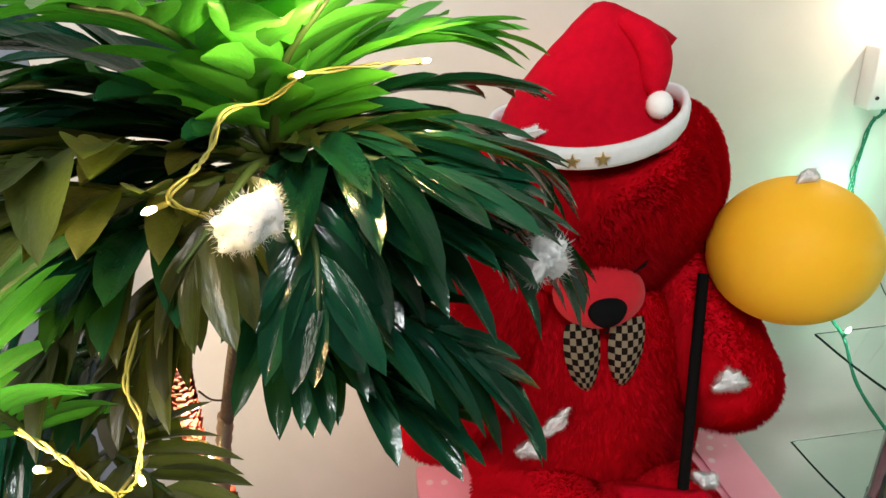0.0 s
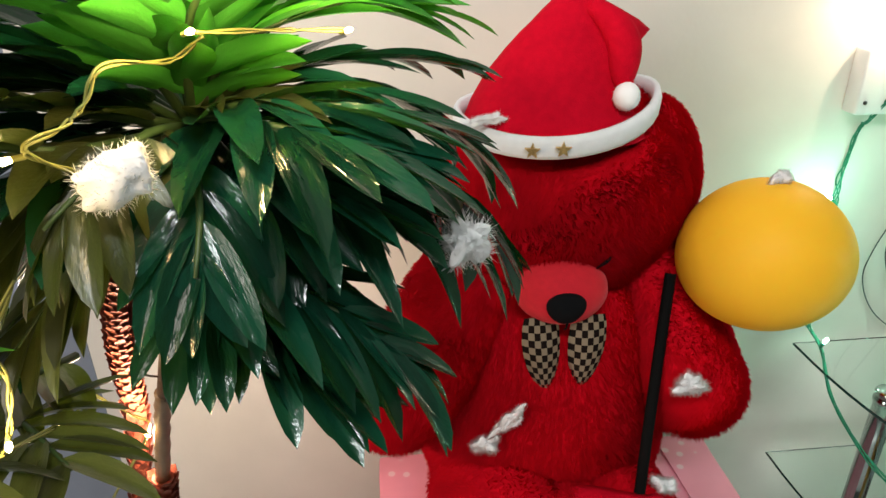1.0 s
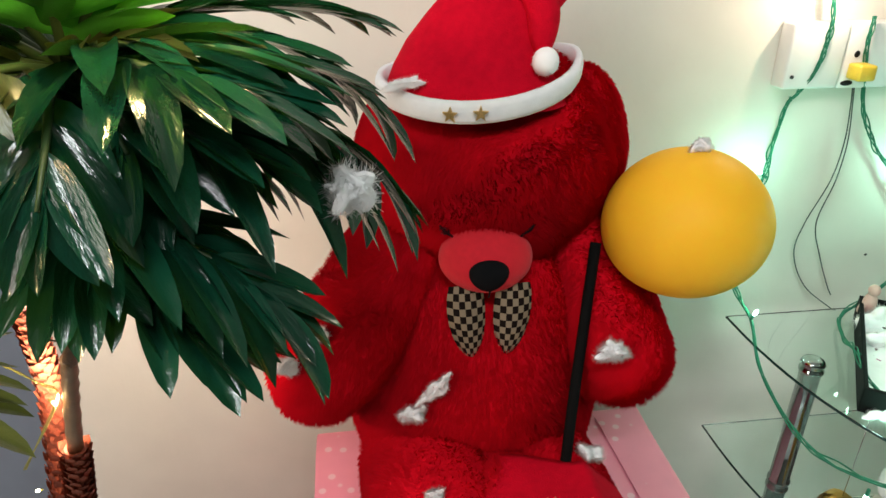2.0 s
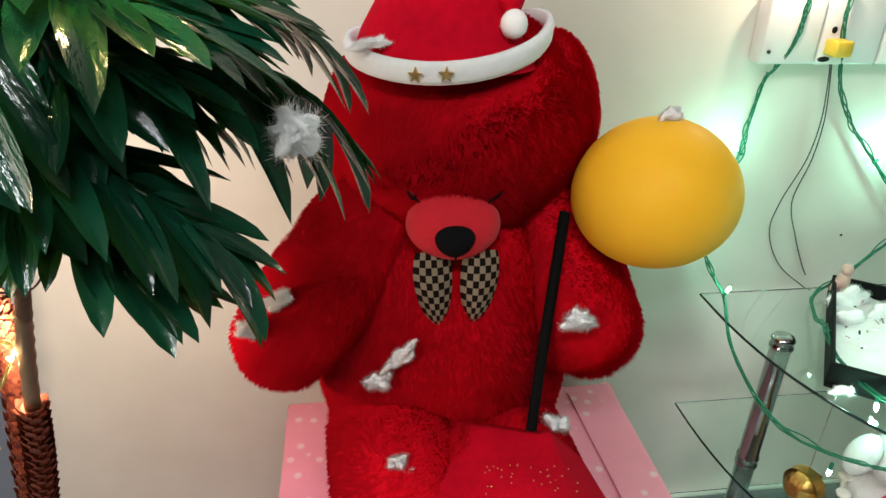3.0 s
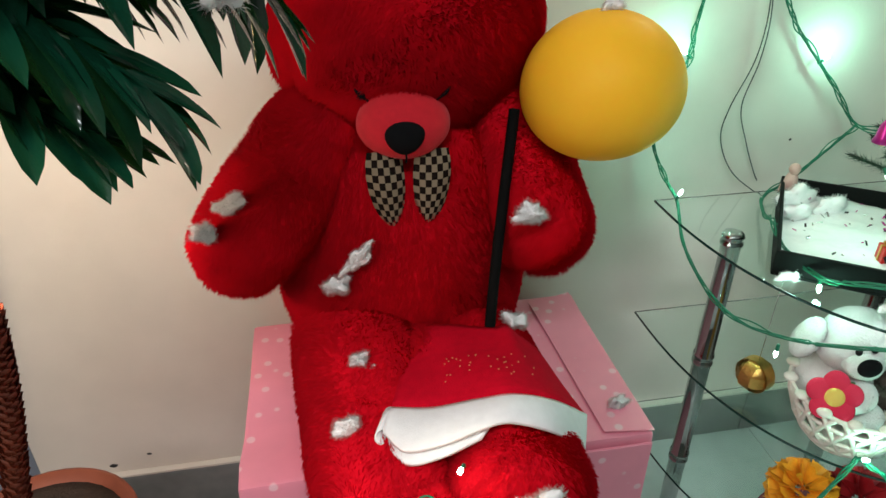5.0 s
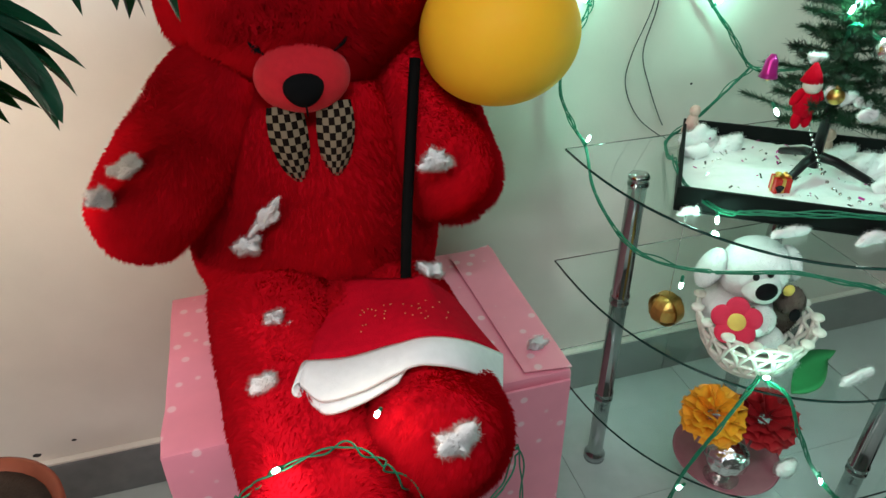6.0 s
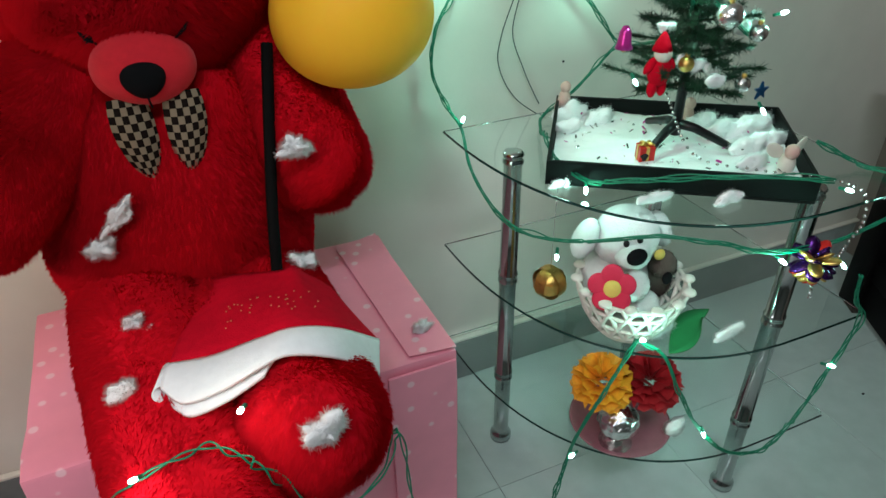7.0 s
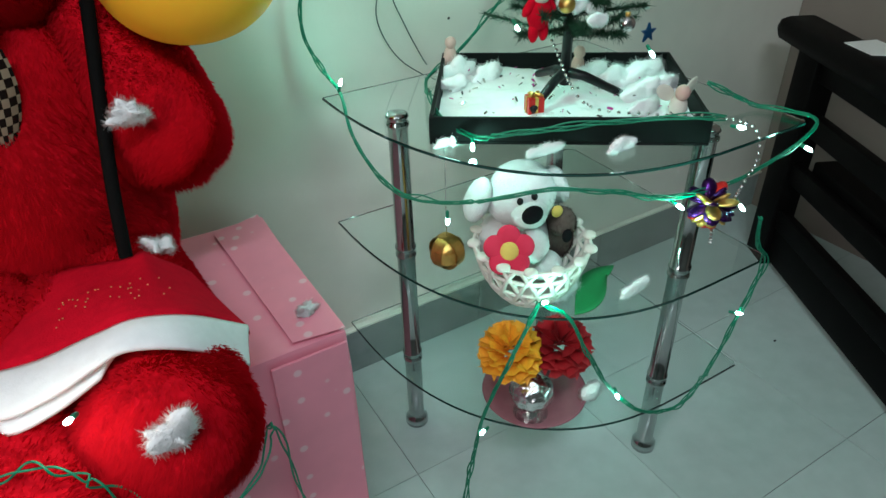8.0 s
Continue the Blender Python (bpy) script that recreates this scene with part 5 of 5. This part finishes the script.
def light_string(label, runs, bulbs, mat, wire, strands=3, r=0.00125):
    ob = thing("light_string", runs[0][0], label, "light string")
    for k, run in enumerate(runs):
        line = smooth_line(run, 10)
        n = len(line)
        for s in range(strands):
            pts = []
            for i, p in enumerate(line):
                a = i * 0.38 + s * 2 * math.pi / strands
                spreadr = 0.0011 if wire is WIRE_WARM else 0.0018 + 0.009 * max(0.0, noise.noise(p * 9 + Vector((s * 3.1, k, 0))))
                tan = (line[min(i + 1, n - 1)] - line[max(i - 1, 0)]).normalized()
                o1 = tan.orthogonal().normalized()
                pts.append(p + (o1 * math.cos(a) + tan.cross(o1) * math.sin(a)) * spreadr)
            part("wire", finish("wire", *tube(pts, r, 5), wire), ob)
    for at, d in bulbs:
        bulb(ob, at, mat, d, wire, 0.0038, 0.5 if wire is WIRE_WARM else 0.8)
    return ob


light_string("green wired string of white lights hung round the stand",
             [[(1.42, 1.775, 1.25), (1.43, 1.768, 1.2), (1.43, 1.77, 1.16), (1.425, 1.772, 1.12), (1.412, 1.785, 1.08), (1.409, 1.8, 1.06), (1.4, 1.8, 0.99), (1.392, 1.795, 0.93), (1.352, 1.78, 0.87), (1.336, 1.763, 0.8), (1.348, 1.72, 0.745),
               (1.36, 1.69, 0.715), (1.345, 1.62, 0.67), (1.338, 1.52, 0.645), (1.355, 1.44, 0.635), (1.41, 1.37, 0.645), (1.49, 1.3, 0.672), (1.56, 1.245, 0.672),
               (1.63, 1.215, 0.655), (1.72, 1.205, 0.65), (1.8, 1.205, 0.655), (1.9, 1.205, 0.68), (1.93, 1.22, 0.7), (1.9, 1.3, 0.7), (1.84, 1.35, 0.735)],
              [(1.5, 1.772, 1.2), (1.503, 1.772, 1.15), (1.54, 1.79, 1.05), (1.58, 1.795, 0.99), (1.623, 1.79, 0.941), (1.69, 1.785, 0.87), (1.75, 1.775, 0.8), (1.74, 1.66, 0.83), (1.68, 1.52, 0.9), (1.62, 1.44, 0.97), (1.72, 1.42, 0.9)],
              [(1.75, 1.775, 0.8), (1.69, 1.765, 0.755), (1.61, 1.735, 0.72), (1.535, 1.7, 0.705), (1.49, 1.63, 0.71), (1.462, 1.57, 0.73), (1.44, 1.5, 0.72), (1.45, 1.42, 0.715), (1.52, 1.36, 0.73), (1.62, 1.29, 0.745), (1.72, 1.22, 0.75)],
              [(1.47, 1.28, 0.5), (1.435, 1.275, 0.45), (1.4, 1.27, 0.4), (1.365, 1.27, 0.33), (1.35, 1.27, 0.26), (1.33, 1.262, 0.2), (1.29, 1.22, 0.09), (1.25, 1.16, 0.008), (1.16, 1.05, 0.006)],
              [(1.47, 1.28, 0.5), (1.5, 1.25, 0.48), (1.53, 1.235, 0.41), (1.57, 1.222, 0.33), (1.64, 1.215, 0.24), (1.705, 1.21, 0.2), (1.76, 1.205, 0.2), (1.82, 1.21, 0.25), (1.868, 1.215, 0.34), (1.905, 1.215, 0.44), (1.86, 1.21, 0.5), (1.84, 1.205, 0.56)]],
             [((1.361, 1.688, 0.73), (0.2, -0.3, 1)), ((1.383, 1.392, 0.615), (0, 0, -1)), ((1.365, 1.268, 0.3), (-1, -0.4, 0.2)), ((1.59, 1.215, 0.302), (0.2, -0.4, -1)),
              ((1.64, 1.207, 0.645), (0.4, -0.6, -0.4)), ((1.9, 1.2, 0.665), (0.3, -0.8, -0.3)), ((1.47, 1.272, 0.505), (0, -0.6, 0.5)), ((1.443, 1.418, 0.705), (-0.4, -0.6, -0.5)),
              ((1.752, 1.218, 0.728), (0, -1, 0.2)), ((1.78, 1.205, 0.6), (0, -0.8, -0.5)), ((1.865, 1.215, 0.35), (0.3, -0.8, 0.2)), ((1.61, 1.45, 0.985), (0, -0.4, 1)),
              ((1.77, 1.42, 0.93), (1, -0.3, 0.2)), ((1.575, 1.5, 0.83), (0, -0.6, -0.5)), ((1.65, 1.785, 0.925), (0.6, 0, 0.4)), ((1.415, 1.765, 1.255), (-0.3, -0.5, 0.6)), ((1.385, 1.793, 0.945), (-0.6, 0.3, 0.5)), ((1.78, 1.42, 0.775), (0, -0.6, -0.5))],
             COOL_BULB, WIRE, 4)

light_string("green wire string of lights draped over the bear's feet",
             [[(0.68, 1.24, 0.49), (0.706, 1.228, 0.556), (0.735, 1.226, 0.585), (0.767, 1.21, 0.618), (0.81, 1.205, 0.636), (0.841, 1.205, 0.636), (0.864, 1.195, 0.625), (0.886, 1.182, 0.604), (0.915, 1.178, 0.56), (0.96, 1.168, 0.51), (1.02, 1.19, 0.52),
               (1.048, 1.218, 0.55), (1.06, 1.222, 0.5), (1.068, 1.23, 0.41), (1.09, 1.25, 0.28), (1.13, 1.27, 0.12), (1.18, 1.28, 0.01)]],
             [((0.764, 1.205, 0.624), (-0.4, -0.6, 0.5)), ((0.88, 1.222, 0.658), (-0.4, -0.8, 0.4))], COOL_BULB, WIRE, 2)

light_string("pale wire string of warm lights wound through the palm",
             [[(0.545, 1.23, 1.311), (0.522, 1.235, 1.296), (0.507, 1.17, 1.305), (0.497, 1.16, 1.288), (0.488, 1.15, 1.279), (0.483, 1.12, 1.275), (0.49, 1.2, 1.23)],
              [(0.441, 1.15, 1.194), (0.437, 1.12, 1.173), (0.439, 1.12, 1.15), (0.434, 1.12, 1.126), (0.425, 1.12, 1.102), (0.413, 1.12, 1.094)],
              [(0.545, 1.21, 1.315), (0.58, 1.25, 1.31), (0.625, 1.295, 1.303)],
              [(0.399, 1.08, 1.18), (0.41, 1.08, 1.166), (0.418, 1.08, 1.154), (0.414, 1.1, 1.123), (0.413, 1.12, 1.094)],
              [(0.413, 1.12, 1.094), (0.37, 1.3, 0.99), (0.3, 1.41, 0.945), (0.35, 1.43, 0.88), (0.367, 1.425, 0.86), (0.3, 1.44, 0.75)]],
             [((0.545, 1.198, 1.317), (0.5, -0.6, 0.2)), ((0.627, 1.292, 1.303), (0.5, -0.6, 0.2)), ((0.474, 1.12, 1.272), (-0.5, -0.6, 0)), ((0.406, 1.075, 1.158), (0, -0.5, 0.5)),
              ((0.433, 1.112, 1.112), (0.3, -0.6, 0)), ((0.369, 1.413, 0.864), (0.6, -0.5, 0)), ((0.297, 1.405, 0.948), (0.3, -0.6, 0)), ((0.31, 1.435, 0.72), (0, -0.6, 0.5))],
             WARM_BULB, WIRE_WARM, 2, 0.0009)

# twin cable of the power plug
cable = thing("power_cable", (1.503, 1.8, 1.1), "thin grey twin cable hanging down the wall from the plug", "cable")
for s, pts in ((0, [(1.503, 1.785, 1.1), (1.52, 1.797, 1.06), (1.53, 1.8, 0.99), (1.525, 1.802, 0.92), (1.497, 1.802, 0.84), (1.492, 1.802, 0.78), (1.53, 1.8, 0.71), (1.6, 1.79, 0.655)]),
               (1, [(1.506, 1.785, 1.1), (1.523, 1.797, 1.06), (1.536, 1.8, 0.99), (1.535, 1.802, 0.92), (1.52, 1.802, 0.84), (1.545, 1.8, 0.77), (1.575, 1.8, 0.71), (1.585, 1.795, 0.69)])):
    part("wire", finish("wire", *tube(smooth_line(pts, 8), 0.0011, 6), CABLE), cable)

# ---------------------------------------------------------------- sockets on the wall


def switch_box(x0, x1, z0, z1, depth, name, label):
    ob = thing(name, ((x0 + x1) / 2, BACK, z0), label, "socket")
    part("plate", finish("plate", *brick(x0, x1, BACK - depth, BACK - 0.0005, z0, z1, 0.004), WHITE_PLASTIC), ob)
    return ob


sb = switch_box(1.376, 1.47, 1.09, 1.19, 0.035, "switch_box", "white plastic surface box mounted on the cream wall")
part("screw", finish("screw", *lathe([(0.003, 0), (0.003, 0.002)], 8, pose(1.388, BACK - 0.0355, 1.11, 90)), DIRT), sb)
s1 = switch_box(1.4735, 1.58, 1.088, 1.19, 0.03, "wall_socket", "white wall socket with a yellow plug in it")
for x, z, w, h in ((1.494, 1.142, 0.005, 0.0055), (1.488, 1.097, 0.011, 0.0045)):
    part("hole", finish("hole", *ball(ell(x, BACK - 0.0305, z, w, 0.001, h), 2), BLACK_PLASTIC), s1)
plug = part("plug", finish("plug", *brick(1.482, 1.512, BACK - 0.062, BACK - 0.031, 1.105, 1.13, 0.004), YELLOW_PLASTIC), s1, "yellow plug")
s2 = switch_box(1.5835, 1.72, 1.088, 1.19, 0.03, "wall_socket", "white wall socket with a black plug in it")
part("plug", finish("plug", *brick(1.6, 1.66, BACK - 0.058, BACK - 0.031, 1.11, 1.125, 0.005), BLACK_PLASTIC), s2, "black plug")
part("hole", finish("hole", *ball(ell(1.612, BACK - 0.0305, 1.145, 0.005, 0.001, 0.006), 2), BLACK_PLASTIC), s2)
for k in range(2):
    part("cord", finish("cord", *tube(smooth_line([(1.63 + 0.012 * k, BACK - 0.05, 1.122), (1.628 + 0.012 * k, BACK - 0.055, 1.15), (1.63 + 0.014 * k, BACK - 0.05, 1.19)], 5), 0.003, 6), BLACK_PLASTIC), s2)
tagged(part("wall_stain", finish("wall_stain", *ball(ell(1.645, BACK - 0.0005, 0.765, 0.003, 0.0008, 0.0025), 2), DIRT)), "small dark spot on the cream wall", "stain")

# ---------------------------------------------------------------- dark bench


def bench():
    ob = thing("wooden_bench", (2.45, 1.5, 0), "dark wooden bench with a slatted side, by the side wall, shade put into its colour", "bench")
    m = Matrix.Translation((2.6, 1.7, 0)) @ Matrix.Rotation(radians(-28), 4, "Z")

    def piece(name, *dims, label=""):
        part(name, finish(name, *brick(*dims, m=m), SHADED_WOOD), ob, label)

    piece("arm", -0.05, 0.06, -1.0, 0.02, 0.585, 0.645, 0.026, label="rounded dark armrest")
    piece("leg", -0.02, 0.04, -0.16, -0.07, 0.0, 0.585, 0.004)
    piece("leg", -0.02, 0.04, -0.95, -0.86, 0.0, 0.585, 0.004)
    for z in (0.12, 0.26, 0.4, 0.53):
        piece("slat", -0.008, 0.018, -0.86, -0.16, z, z + 0.055, 0.003)
    piece("seat", 0.02, 0.1, -0.9, -0.2, 0.3, 0.34, 0.006)
    piece("rail", -0.005, 0.02, -0.86, -0.16, 0.02, 0.12, 0.003)


bench()
v = [Vector((2.44, 1.42, 0.646)), Vector((2.5, 1.36, 0.647)), Vector((2.54, 1.47, 0.648)), Vector((2.47, 1.5, 0.647))]
tagged(part("paper_sheet", finish("paper_sheet", v + [p + Vector((0, 0, 0.002)) for p in v], [(3, 2, 1, 0), (4, 5, 6, 7), (0, 1, 5, 4), (1, 2, 6, 5), (2, 3, 7, 6), (3, 0, 4, 7)], WHITE_PLASTIC, False)),
       "white paper lying on the armrest", "paper")

# ---------------------------------------------------------------- light given off by the bulbs
WARM, PALE, COOL = (1.0, 0.68, 0.3), (1.0, 0.8, 0.6), (0.4, 1.0, 0.72)
for at, power, colour in [((0.552, 1.18, 1.325), 0.6, WARM), ((0.635, 1.27, 1.31), 0.4, WARM), ((0.474, 1.075, 1.286), 0.12, WARM), ((0.434, 1.1, 1.122), 0.25, WARM), ((0.372, 1.43, 0.855), 6.5, PALE), ((0.3, 1.39, 0.955), 0.5, WARM),
                          ((0.408, 1.06, 1.168), 0.4, WARM), ((1.37, 1.74, 0.965), 0.22, COOL), ((1.665, 1.75, 0.945), 0.26, COOL), ((1.415, 1.74, 1.26), 1.0, PALE), ((1.361, 1.68, 0.748), 0.12, COOL), ((1.61, 1.44, 1.0), 0.5, COOL),
                          ((1.785, 1.41, 0.935), 0.5, COOL), ((1.575, 1.48, 0.815), 0.2, COOL), ((1.435, 1.405, 0.7), 0.12, COOL), ((1.47, 1.25, 0.515), 0.18, COOL), ((0.75, 1.185, 0.634), 0.15, (1.0, 0.75, 0.6)),
                          ((0.872, 1.195, 0.672), 0.1, (1.0, 0.8, 0.6)), ((1.64, 1.19, 0.64), 0.25, COOL), ((1.592, 1.2, 0.29), 0.12, COOL), ((1.905, 1.185, 0.66), 0.2, COOL)]:
    lamp("bulb_light", "POINT", Matrix.Translation(at), power * (1.6 if colour == COOL else 1.0), colour, 0.006)
